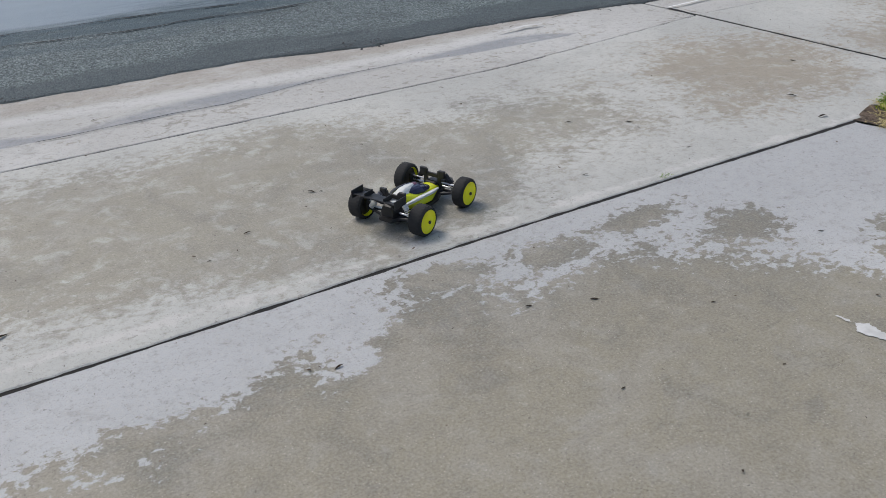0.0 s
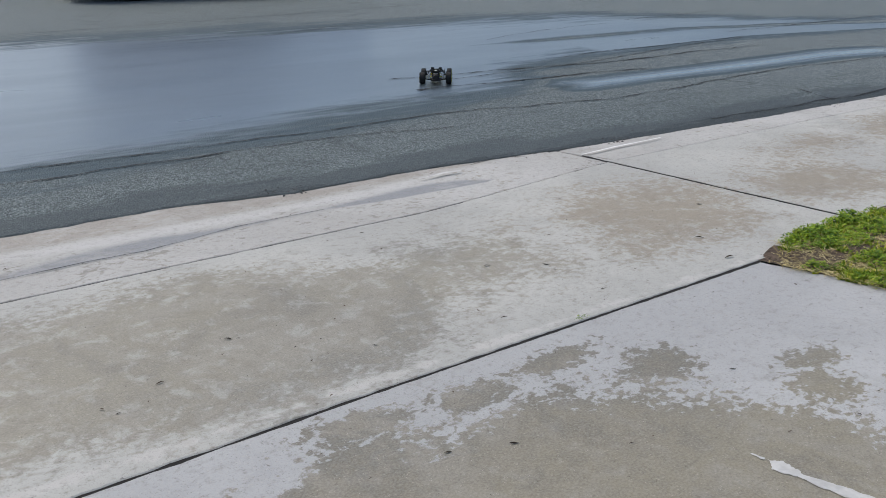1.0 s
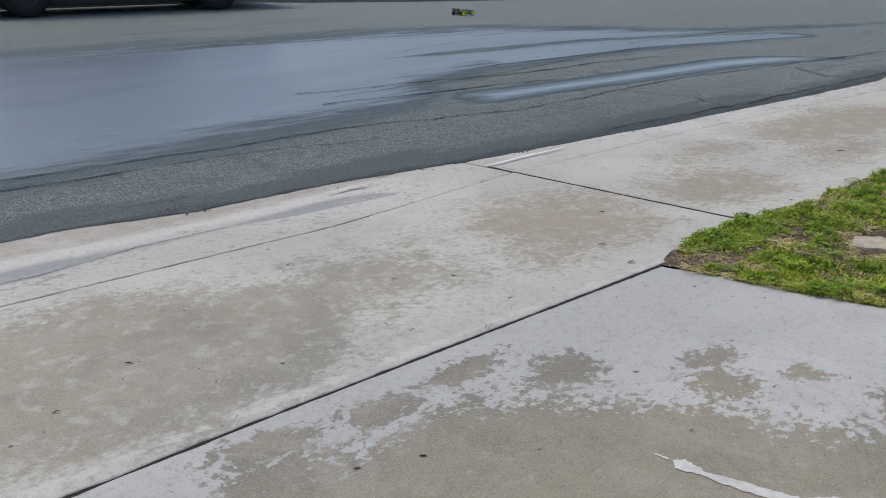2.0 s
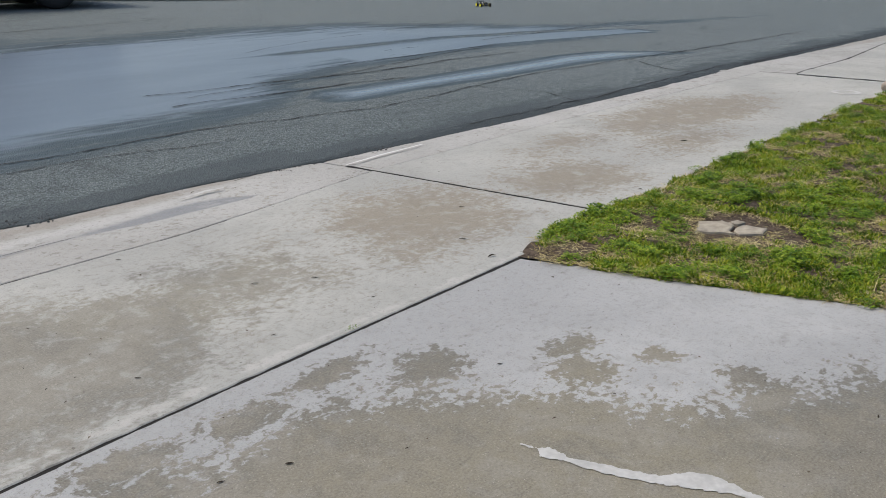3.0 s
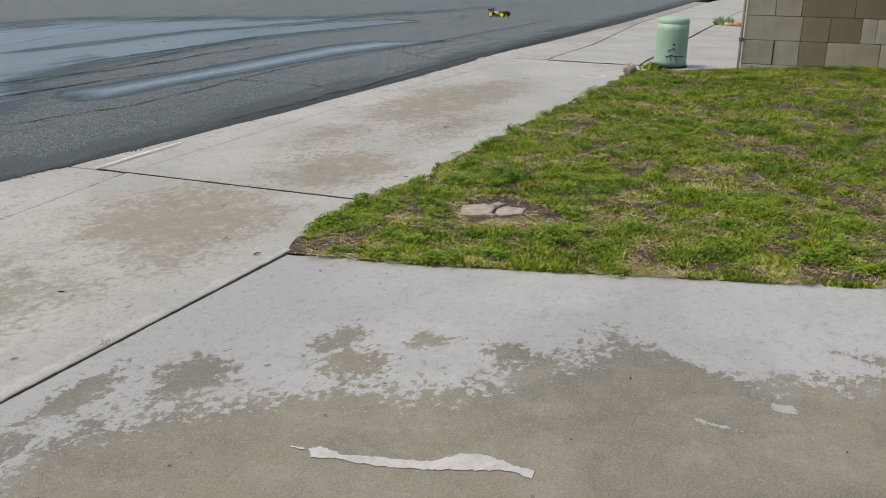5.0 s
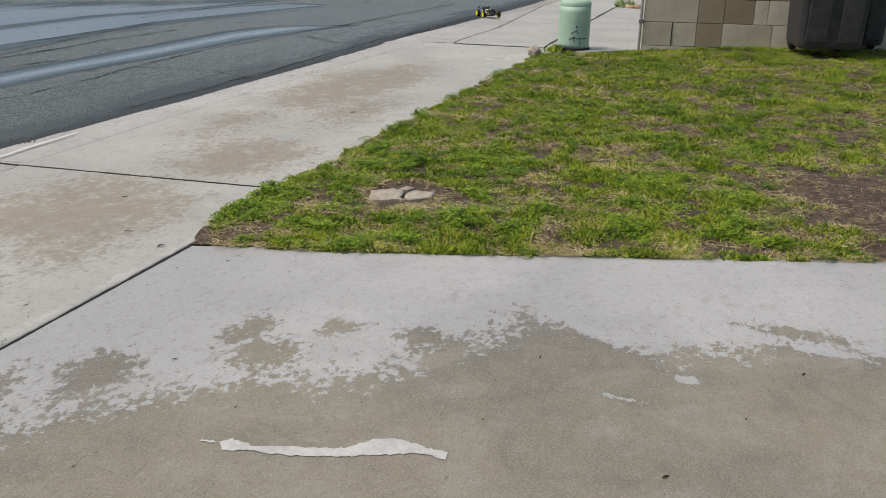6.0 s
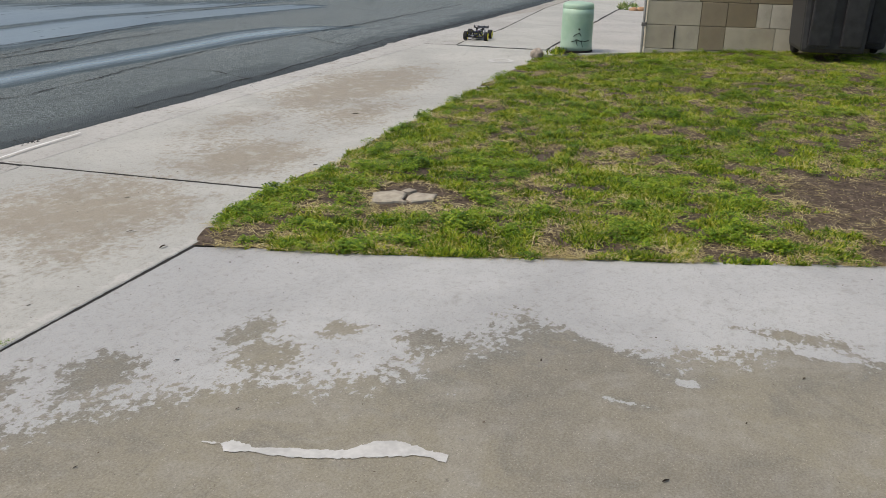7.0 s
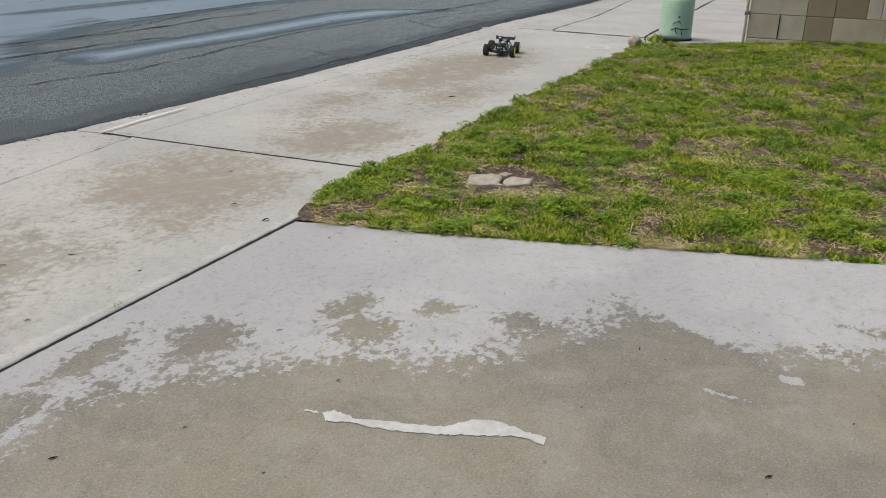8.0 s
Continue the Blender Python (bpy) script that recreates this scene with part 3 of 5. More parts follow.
for i, (pts, w) in enumerate((
        (J1_LINE + [(0.0, 0.0)], 0.03),
        ([(0.705, 0.02), (0.63, 0.65), (0.558, 1.29), (0.545, 1.44)], 0.03),
        ([(-8, 1.119), (-2.43, 1.122), (-1.11, 1.119), (-0.6, 1.127), (-0.2, 1.173)], 0.03),
        ([(-0.2, 1.171), (0.2, 1.222), (0.546, 1.27)], 0.02),
        ([(0.57, 1.277), (2.5, 1.287), (5.14, 1.194)], 0.02),
        ([(-2.3, 1.325), (-1.86, 1.335), (-1.66, 1.33), (-1.29, 1.395), (-0.91, 1.40)], 0.006), ([(0.02, 1.65), (0.26, 1.69), (0.33, 1.61), (0.27, 1.46)], 0.006),
        ([(5.33, 0.02), (5.24, 0.9), (5.15, 1.2)], 0.022))):
    ribbon("joint", pts, w, JOINT, walkway, (-0.0028, -0.0026, -0.0056, -0.005, -0.0055, -0.0022, -0.012, 0.0012)[i], 0.003 if i < 5 else 0.006, 20 + i)
for i, (pts, w) in enumerate((
        ([lay(*p) for p in ((5.24, 0.921), (6.55, 0.914), (9.1, 1.111), (12.2, 1.08))], 0.022),
        ([lay(*p) for p in ((5.33, 0.127), (8.94, 0.243), (9.6, 0.25))], 0.03))):
    ob = ribbon("joint", pts, w, JOINT, walkway, 0.002, 0.008, 40 + i)
    for v in ob.data.vertices:
        v.co.z += fall(v.co.x)

# ---- pale marks on the concrete ----
PAINT = plain("dried_paint", (0.50, 0.495, 0.47), 0.75, 0, 0.16, 50, 0.2)


WHITELINE = plain("white_paint", (0.66, 0.66, 0.64), 0.7, 0, 0.1, 50, 0.2)


def blot(name, mid, widths, label):
    """A spill that follows a line, with its own half width at each point."""
    bm = bmesh.new()
    prev = None
    k = 0
    for (a, b), (wa, wb) in zip(zip(mid, mid[1:]), zip(widths, widths[1:])):
        a, b = Vector(a), Vector(b)
        nrm = Vector((a.y - b.y, b.x - a.x)).normalized()
        for j in range(8):
            f = j / 8
            p, w = a.lerp(b, f), wa + (wb - wa) * f
            k += 1
            up = w * (1 + 0.7 * noise.noise((k * 0.41, 1.7, 0)))
            dn = w * (1 + 0.7 * noise.noise((k * 0.47, 9.7, 0)))
            cur = [bm.verts.new((p.x + nrm.x * up, p.y + nrm.y * up, 0.002)), bm.verts.new((p.x - nrm.x * dn, p.y - nrm.y * dn, 0.002))]
            if prev:
                bm.faces.new((prev[0], prev[1], cur[1], cur[0]))
            prev = cur
    return tagged(part(name, bm, WHITELINE if name == "paint_line" else PAINT), label, "spill", kind="structure")


def spill(name, upper, lower, label):
    """A spill between two wandering edges."""
    bm = bmesh.new()
    prev = None
    for k in range(121):
        f = k / 120
        cur = []
        for side, line in enumerate((upper, lower)):
            t = f * (len(line) - 1)
            i = min(int(t), len(line) - 2)
            p = Vector(line[i]).lerp(Vector(line[i + 1]), t - i)
            w = 0.008 * noise.noise((k * 0.23, side * 7.0, 2)) + 0.006 * noise.noise((k * 0.61, side * 7.0, 5))
            cur.append(bm.verts.new((p.x + w * min(1, 12 * f) * min(1, 12 * (1 - f)), p.y, 0.002)))
        if prev:
            bm.faces.new((prev[0], prev[1], cur[1], cur[0]))
        prev = cur
    return tagged(part(name, bm, PAINT), label, "spill", kind="structure")


spill("paint_spill", [(-1.02, -0.73), (-1.01, -0.775), (-0.99, -0.79), (-1.0, -0.84), (-0.965, -0.95), (-0.935, -1.03), (-0.88, -1.07), (-0.86, -1.12), (-0.87, -1.19), (-0.87, -1.235)],
      [(-1.026, -0.73), (-1.016, -0.775), (-1.04, -0.795), (-1.02, -0.84), (-1.0, -0.95), (-0.97, -1.03), (-0.95, -1.07), (-0.925, -1.12), (-0.893, -1.19), (-0.90, -1.24)],
      "dried pale paint spill across the brown driveway concrete")
blot("paint_line", [(0.55, 1.445), (0.8, 1.465), (1.2, 1.475)], [0.005, 0.008, 0.004], "short white worn line on the gutter edge")
blot("paint_spill", [(-0.35, 1.545), (-0.2, 1.56), (-0.1, 1.55)], [0.003, 0.012, 0.004], "small pale spot on the gutter")
bm = bmesh.new()
for r, q in ((0.10, 0.065),):
    o = [bm.verts.new((4.53 + 1.15 * r * math.cos(a), 0.3 + r * math.sin(a), 0.002)) for a in np.linspace(0, 2 * math.pi, 40, False)]
    n_ = [bm.verts.new((4.53 + 1.15 * q * math.cos(a), 0.3 + q * math.sin(a), 0.002)) for a in np.linspace(0, 2 * math.pi, 40, False)]
    for i in range(40):
        bm.faces.new((o[i], o[(i + 1) % 40], n_[(i + 1) % 40], n_[i]))
tagged(part("paint_ring", bm, PAINT), "faint white painted ring on the pavement", "paint mark", kind="structure")

# ---- lawn ----
EDGE = [(0.3, 0.0), (0.0, 0.0), (-0.51, 0.15), (-1.12, 0.37), (-1.77, 0.6), (-2.25, 0.78), (-3.6, 1.25), (-6.6, 2.3)]
WALL_A, WALL_AZ = Vector((5.48, -0.67)), radians(-77)
WALL_D = Vector((math.cos(WALL_AZ), math.sin(WALL_AZ)))


def edge_x(y):
    return float(np.interp(-y, [-p[0] for p in EDGE], [p[1] for p in EDGE]))


def back_x(y):
    return 4.93 + 0.54 * min(1, max(0, -y / 0.67)) ** 2 if y > -0.67 else 5.47 + (-0.67 - y) * 0.231


def lawn_z(x, y):
    a = (x - edge_x(y)) * 0.945
    b = 0.1 - y
    k = min(1.0, max(0.0, min(a, b) / 0.35))
    z = 0.0 + 0.012 * k * k * (3 - 2 * k)
    z += 0.062 * min(1, max(0, (-y - 0.6) / 1.4)) * min(1, max(0, (x - 2.2) / 2.6))
    return z + 0.009 * k * noise.noise((x * 2.3, y * 2.3, 0.5)) + 0.007 * noise.noise((x * 9, y * 9, 1.5))


BARE = [(0.79, -0.45, 0.24, 0.26), (0.60, -0.20, 0.14, 0.22), (0.12, -0.10, 0.17, 0.12), (1.5, -2.2, 0.62, 0.42), (0.72, -0.08, 0.12, 0.06)]


def bareness(x, y):
    v = max(1 - math.hypot((x - cx) / rx, (y - cy) / ry) for cx, cy, rx, ry in BARE)
    return v + 0.55 * noise.noise((x * 6, y * 6, 7)) + 0.25 * noise.noise((x * 17, y * 17, 2))


lawn = thing("lawn", "patchy weedy green lawn with straw and bare earth", "lawn", kind="structure")
bm = bmesh.new()
NU, NV = 120, 110
grid = []
for j in range(NV + 1):
    y = 0.085 - 5.6 * (j / NV) ** 1.35
    row = []
    for i in range(NU + 1):
        x = edge_x(y) + (back_x(y) - edge_x(y)) * (i / NU) ** 1.2
        yy = y + (0.025 * noise.noise((x * 5, 0.3, 4)) if j == 0 else 0)
        yy = min(yy, 0.01 + 0.35 * max(0.0, x))
        row.append(bm.verts.new((x, yy, lawn_z(x, y))))
    grid.append(row)
for j in range(NV):
    for i in range(NU):
        bm.faces.new((grid[j][i], grid[j][i + 1], grid[j + 1][i + 1], grid[j + 1][i]))
part("soil", bm, EARTH, lawn, "brown earth showing between the grass", smooth=True)


def foliage(name, stops, rough=0.55):
    m = Mat(name, rough, 0, 0.18)
    r = m.rnd(True)
    big = m.noise(1.7, 3)
    patch = m.noise(4.5, 4, (1, 1, 1), 0.6, 0.3, (3, 1, 0))
    c = m.ramp(r * 0.74 + (big * 0.4 + patch * 0.6).step(0.38, 0.62) * 0.26, stops)
    fresh = m.noise(11, 3, (1, 1, 1), 0.5, 0.3, (7, 4, 0))
    c = m.mix(fresh.step(0.55, 0.68) * 0.45, c, stops[1][1])
    clump = m.noise(15, 3, (1, 1, 1), 0.55, 0.3, (1, 6, 0))
    c = m.mix(clump.step(0.56, 0.68) * 0.6, c, stops[0][1])
    m.color(m.mix(clump.step(0.44, 0.33) * 0.5, c, stops[2][1]))
    m.b.inputs["Transmission Weight"].default_value = 0.0
    return m.m


GRASS = foliage("grass_blades", [(0.0, (0.025, 0.055, 0.006)), (0.3, (0.085, 0.18, 0.010)), (0.58, (0.25, 0.34, 0.02)), (0.86, (0.45, 0.43, 0.05)), (1.0, (0.56, 0.48, 0.22))])
WEED = foliage("weed_leaves", [(0.0, (0.028, 0.068, 0.008)), (0.35, (0.085, 0.175, 0.011)), (0.7, (0.22, 0.32, 0.018)), (1.0, (0.38, 0.41, 0.05))])
STRAW = foliage("straw", [(0.0, (0.16, 0.115, 0.05)), (0.5, (0.40, 0.33, 0.14)), (1.0, (0.66, 0.57, 0.33))], 0.8)


def blades(name, roots, heights, widths, leans, material, label, bend=0.5):
    """One mesh of many bent blades, each of five corners."""
    n = len(roots)
    rng = np.random.RandomState(len(roots))
    az, laz = rng.rand(n) * 2 * np.pi, rng.rand(n) * 2 * np.pi
    s = np.stack([np.cos(az), np.sin(az), np.zeros(n)], 1) * (widths / 2)[:, None]
    d = np.stack([np.cos(laz) * leans, np.sin(laz) * leans, np.ones(n)], 1)
    d /= np.linalg.norm(d, axis=1)[:, None]
    mid = roots + d * (heights * 0.55)[:, None]
    tip = mid + (d + np.stack([np.cos(laz), np.sin(laz), -0.3 * np.ones(n)], 1) * bend * leans[:, None]) * (heights * 0.5)[:, None]
    co = np.stack([roots - s, roots + s, mid - s * 0.8, mid + s * 0.8, tip], 1).reshape(-1, 3)
    k = np.arange(n)[:, None] * 5
    tri = np.concatenate([k + [0, 1, 3], k + [0, 3, 2], k + [2, 3, 4]], 1).reshape(-1, 3)
    return raw_mesh(name, co, tri, material, label)


def raw_mesh(name, co, tri, material, label, category="grass"):
    me = bpy.data.meshes.new(name)
    me.vertices.add(len(co))
    me.vertices.foreach_set("co", co.astype(np.float32).ravel())
    me.loops.add(len(tri) * 3)
    me.loops.foreach_set("vertex_index", tri.astype(np.int32).ravel())
    me.polygons.add(len(tri))
    me.polygons.foreach_set("loop_start", np.arange(len(tri), dtype=np.int32) * 3)
    me.update(calc_edges=True)
    me.materials.append(material)
    return tagged(new(name, me), label, category, kind="stuff")


def scatter(n, seed, test, ylow=-4.2, edge=0.06):
    rng = random.Random(seed)
    out = []
    while len(out) < n:
        y = 0.085 + edge - (rng.random() ** 1.25) * (0.085 + edge - ylow)
        lo, hi = edge_x(y) - edge * 0.35, back_x(y)
        x = lo + (hi - lo) * rng.random() ** 1.35
        q = test(x, y, rng)
        if q > 0:
            out.append((x, y, lawn_z(x, min(y, 0.08)) - 0.002, q))
    return np.array(out)


def t_grass(x, y, rng):
    b = bareness(x, y)
    t = 0.5 + 0.8 * noise.noise((x * 3.1, y * 3.1, 11)) + 1.5 * noise.noise((x * 9.5, y * 9.5, 5))
    t -= 0.16 * min(1.0, max(0.0, -y - 1.0))
    ragged = 0.07 + 0.05 * noise.noise((x * 4, 0, 9)) + 0.03 * noise.noise((x * 15, 0, 3))
    if y > ragged or math.hypot(x - 0.03, y) < 0.1 or b > 0.12 or rng.random() > t:
        return 0
    return 0.6 + 0.5 * max(0, t)


g = scatter(290000, 5, t_grass)
rs = np.random.RandomState(3)
blades("grass", g[:, :3], (0.010 + 0.022 * rs.rand(len(g)) ** 1.6) * g[:, 3], 0.0035 + 0.004 * rs.rand(len(g)), 0.3 + 1.0 * rs.rand(len(g)), GRASS,
       "short uneven green grass blades with yellow tips")


WEED_SPOTS = ((0.38, 0.0, 0.16), (0.25, 0.04, 0.08), (0.66, -0.25, 0.09), (0.83, -0.01, 0.13), (0.56, -0.76, 0.16), (0.78, -1.0, 0.14), (0.68, -1.36, 0.16), (1.18, -0.63, 0.2), (1.45, -0.77, 0.16), (2.07, -1.67, 0.2))


def t_weed(x, y, rng):
    b = bareness(x, y)
    t = 0.6 * noise.noise((x * 2.6 + 5, y * 2.6, 21)) + 0.9 * noise.noise((x * 8.5, y * 8.5, 31)) + 0.02
    spot = max(1 - math.hypot(x - cx, (y - cy) * 1.2) / r for cx, cy, r in WEED_SPOTS)
    t = max(t, 0.6 * spot)
    if (b > 0.35 and spot < 0.1) or y > 0.1 or math.hypot(x, y) < 0.16 or rng.random() > t * 1.6:
        return 0
    return 0.7 + t


def rosettes(seeds, per, seed):
    """Leaf places round each seed, highest in the middle, so that the weeds stand in small domes."""
    rng = np.random.RandomState(seed)
    n = len(seeds)
    r = np.sqrt(rng.rand(n, per)) * (0.012 + 0.03 * rng.rand(n, 1))
    a = rng.rand(n, per) * 2 * np.pi
    dome = (0.006 + 0.022 * rng.rand(n, 1)) * (1 - (r / r.max(1, keepdims=True)) ** 2) * np.minimum(1.2, seeds[:, 3:4])
    x, y = seeds[:, :1] + r * np.cos(a), seeds[:, 1:2] + r * np.sin(a)
    return np.stack([x, y, seeds[:, 2:3] + dome, np.repeat(seeds[:, 3:4], per, 1)], 2).reshape(-1, 4)


def leaflets(name, pts, size, material, label, seed, lift=1.0, category="weeds"):
    """Small tilted leaves of six corners on short stems."""
    n = len(pts)
    rng = np.random.RandomState(seed)
    a = rng.rand(n) * 2 * np.pi
    tilt = rng.rand(n) * 0.9
    u = np.stack([np.cos(a), np.sin(a), np.sin(tilt) * 0.6], 1)
    v = np.stack([-np.sin(a), np.cos(a), (rng.rand(n) - 0.5) * 0.8], 1)
    s = (size * (0.55 + 0.9 * rng.rand(n)) * np.minimum(1.3, pts[:, 3]))[:, None]
    c = pts[:, :3] + np.stack([np.zeros(n), np.zeros(n), 0.0035 + lift * (0.003 + rng.rand(n) * 0.026 * pts[:, 3])], 1)
    co = np.stack([c - u * s, c - u * s * 0.3 + v * s * 0.4, c + u * s * 0.5 + v * s * 0.36, c + u * s + [0, 0, -0.003], c + u * s * 0.5 - v * s * 0.36, c - u * s * 0.3 - v * s * 0.4], 1).reshape(-1, 3)
    k = np.arange(n)[:, None] * 6
    tri = np.concatenate([k + [0, 5, 1], k + [1, 5, 2], k + [2, 5, 4], k + [2, 4, 3]], 1).reshape(-1, 3)
    return raw_mesh(name, co, tri, material, label, category)


leaflets("weeds", scatter(42000, 9, t_weed), 0.0056, WEED, "dark green clover and weed clumps in the lawn", 4)
leaflets("weed_clumps", rosettes(scatter(3600, 19, t_weed), 40, 6), 0.0052, WEED, "leafy green weed rosettes standing out of the lawn", 14, 0.35)


def t_straw(x, y, rng):
    t = 0.36 + 0.85 * noise.noise((x * 4.1, y * 4.1, 41)) + 0.5 * noise.noise((x * 11, y * 11, 14))
    if y > min(0.07, 0.35 * x) or math.hypot(x, y) < 0.07 or rng.random() > t or bareness(x, y) > 0.5 or math.hypot(x - 0.77, y + 0.44) < 0.12:
        return 0
    return 1


st = scatter(120000, 13, t_straw)
st[:, 2] += 0.008
blades("straw", st[:, :3], 0.012 + 0.034 * rs.rand(len(st)) ** 2.0 + 0.09 * (rs.rand(len(st)) > 0.994), 0.0022 + 0.002 * rs.rand(len(st)), 3.0 + 7 * rs.rand(len(st)), STRAW,
       "dry pale straw lying in the lawn", 0.1)
st = scatter(1500, 23, lambda x, y, rng: 1 if x > edge_x(y) + 0.02 and y < 0.01 and math.hypot(x, y) > 0.07 and math.hypot(x - 0.77, y + 0.44) > 0.13 and math.hypot(x - 0.12, y + 0.09) < 0.2 + 0.1 * rng.random() and rng.random() < 0.3 or (bareness(x, y) > 0.2 and rng.random() < 0.18 and math.hypot(x - 0.77, y + 0.44) > 0.13) else 0)
st[:, 2] += 0.006
blades("straw_litter", st[:, :3], 0.012 + 0.03 * rs.rand(len(st)) ** 2.0, 0.002 + 0.002 * rs.rand(len(st)), 3.0 + 7 * rs.rand(len(st)), STRAW,
       "dry straw bits on the bare earth", 0.1)

# loose crumbs along the broken asphalt edge
rng = random.Random(77)
co, tri = [], []
for i in range(6000):
    x = -4.0 + 11.0 * rng.random() ** 1.1
    heap = max(0.0, noise.noise((x * 2.7, 1.0, 6)) + 0.5 * noise.noise((x * 9, 1.0, 2)))
    y = along(x, NEAR_EDGE) + rng.gauss(0.014, 0.012 + 0.03 * heap) + (rng.random() ** 3) * 0.07
    r = 0.0014 + (0.003 + 0.007 * heap) * rng.random() ** 2.5
    z, k, a0 = fall(x) - 0.013 + r * 0.4, len(co), rng.random() * 6.3
    ring = [(x + r * (0.7 + 0.6 * rng.random()) * math.cos(a0 + j * 1.257), y + r * (0.7 + 0.6 * rng.random()) * math.sin(a0 + j * 1.257), z - r * 0.3 * rng.random()) for j in range(5)]
    co += ring + [(x, y, z + r * 0.7), (x, y, z - r)]
    for j in range(5):
        tri += [(k + j, k + (j + 1) % 5, k + 5), (k + (j + 1) % 5, k + j, k + 6)]
raw_mesh("asphalt_crumbs", np.array(co), np.array(tri), plain("crumb_stone", (0.05, 0.05, 0.05), 0.9, 0, 0.7, 90, 0.3), "small dark asphalt crumbs along the gutter edge", "gravel")

# the weed tuft in the long joint
tuft = np.array([(-0.83 + random.gauss(0, 0.012), random.gauss(0.0, 0.004), -0.004, 0.6) for _ in range(60)])
leaflets("joint_weed", tuft, 0.0034, WEED, "small green weed growing in the joint", 8)
tuft = np.array([(5.04 + random.gauss(0, 0.05) + 0.25 * random.random(), random.gauss(0.0, 0.035), 0.005, 1.6) for _ in range(160)])
blades("weed_tuft", tuft[:, :3], 0.018 + 0.03 * rs.rand(160), 0.008 + 0.006 * rs.rand(160), 0.8 * rs.rand(160), GRASS, "broad-leaved green weeds at the pavement edge")

# ---- broken concrete lid in the lawn ----
lid = thing("meter_lid", "cracked pale concrete lid sunk in the lawn", "lid", pose(0.77, -0.44, 0.022, 2, -2, -62) @ Matrix.Diagonal((1.15, 1.2, 1.0, 1.0)))
STONE = plain("lid_concrete", (0.36, 0.32, 0.25), 0.9, 0, 0.3, 30, 0.5)
slab("lid_half", [(-0.115, -0.055), (-0.10, 0.045), (-0.02, 0.065), (0.015, 0.02), (-0.005, -0.03), (0.01, -0.06)], STONE, lid, 0.0, 0.04, 0.014, 0.006, 0.015, 14)
slab("lid_half", [(0.025, -0.06), (0.01, -0.03), (0.03, 0.015), (0.06, 0.03), (0.12, 0.005), (0.10, -0.05)], STONE, lid, -0.003, 0.04, 0.014, 0.006, 0.015, 14)
slab("lid_chip", [(0.0, 0.05), (0.03, 0.035), (0.055, 0.055), (0.03, 0.075)], STONE, lid, -0.002, 0.03, 0.008, 0.004, 0.015, 14)

# ---- rock ----
ROCK = plain("rock", (0.35, 0.30, 0.25), 0.9, 0, 0.4, 35, 0.7)
bm = bmesh.new()
bmesh.ops.create_icosphere(bm, subdivisions=4, radius=1)
for v in bm.verts:
    k = 1 + 0.22 * noise.noise(v.co * 1.3) + 0.08 * noise.noise(v.co * 4)
    v.co = Vector((v.co.x * 0.046, v.co.y * 0.05, v.co.z * 0.05)) * k
rock = tagged(part("rock", bm, ROCK, smooth=True), "small brown rock at the corner of the lawn", "rock")
rock.matrix_world = pose(4.83, 0.085, 0.03, 0, 0, 30)

# ---- utility pedestal ----
PED = Mat("pedestal_green", 0.5)
_n = PED.noise(7, 4)
PED.color(PED.mix(_n.step(0.35, 0.7), (0.30, 0.46, 0.34), (0.38, 0.53, 0.42)))
PED.bump(PED.noise(60, 3), 0.1, 0.002)
PED = PED.m
ped = thing("utility_pedestal", "pale green plastic utility pedestal with dark scribbles, on concrete", "utility box", pose(5.40, -0.105, 0.0, 0, 0, 195))
bm = bmesh.new()
lathe(bm, [(0.135, 0.012), (0.134, 0.05), (0.132, 0.31), (0.1315, 0.356)], 48)
part("body", bm, PED, ped, smooth=True)
bm = bmesh.new()
lathe(bm, [(0.130, 0.354), (0.1316, 0.357), (0.1312, 0.380), (0.127, 0.394), (0.112, 0.403), (0.06, 0.408), (0.002, 0.409)], 48)
part("cap", bm, PED, ped, smooth=True)
bm = bmesh.new()
lathe(bm, [(0.14, -0.002), (0.143, 0.004), (0.14, 0.016), (0.12, 0.016)], 48)
part("base_ring", bm, JOINT, ped, "dark base ring")
bm = bmesh.new()
rod(bm, (0.12, 0.012, 0.195), (0.138, 0.012, 0.195), 0.008, 12)
part("lock", bm, JOINT, ped, "dark lock hole")


def on_drum(name, pts, width, parent):
    bm = bmesh.new()
    for (a, z), (b, y) in zip(pts, pts[1:]):
        p, q = [Vector((0.1352 * math.cos(radians(t)), 0.1352 * math.sin(radians(t)), h)) for t, h in ((a, z), (b, y))]
        rod(bm, p, q, width / 2, 6)
    part(name, bm, JOINT, parent, "dark scribbled line")


on_drum("scribble", [(-14, 0.135), (-8, 0.15), (-2, 0.155), (6, 0.165), (10, 0.15), (14, 0.14)], 0.005, ped)
on_drum("scribble", [(-20, 0.09), (-8, 0.10), (-4, 0.11), (4, 0.105), (12, 0.095), (18, 0.10), (30, 0.095), (42, 0.10), (48, 0.098)], 0.006, ped)
on_drum("scribble", [(-4, 0.11), (-2, 0.08), (2, 0.06)], 0.005, ped)
on_drum("scribble", [(16, 0.098), (18, 0.07), (21, 0.05)], 0.005, ped)

# ---- block wall ----
BLOCK = Mat("wall_block", 0.92, 0, 0.2)
_c = BLOCK.ramp(BLOCK.rnd(), [(0.0, (0.42, 0.375, 0.28)), (0.5, (0.50, 0.46, 0.36)), (1.0, (0.56, 0.53, 0.44))])
_c = BLOCK.mix(BLOCK.noise(5, 5).step(0.4, 0.75) * 0.45, _c, (0.24, 0.205, 0.16))
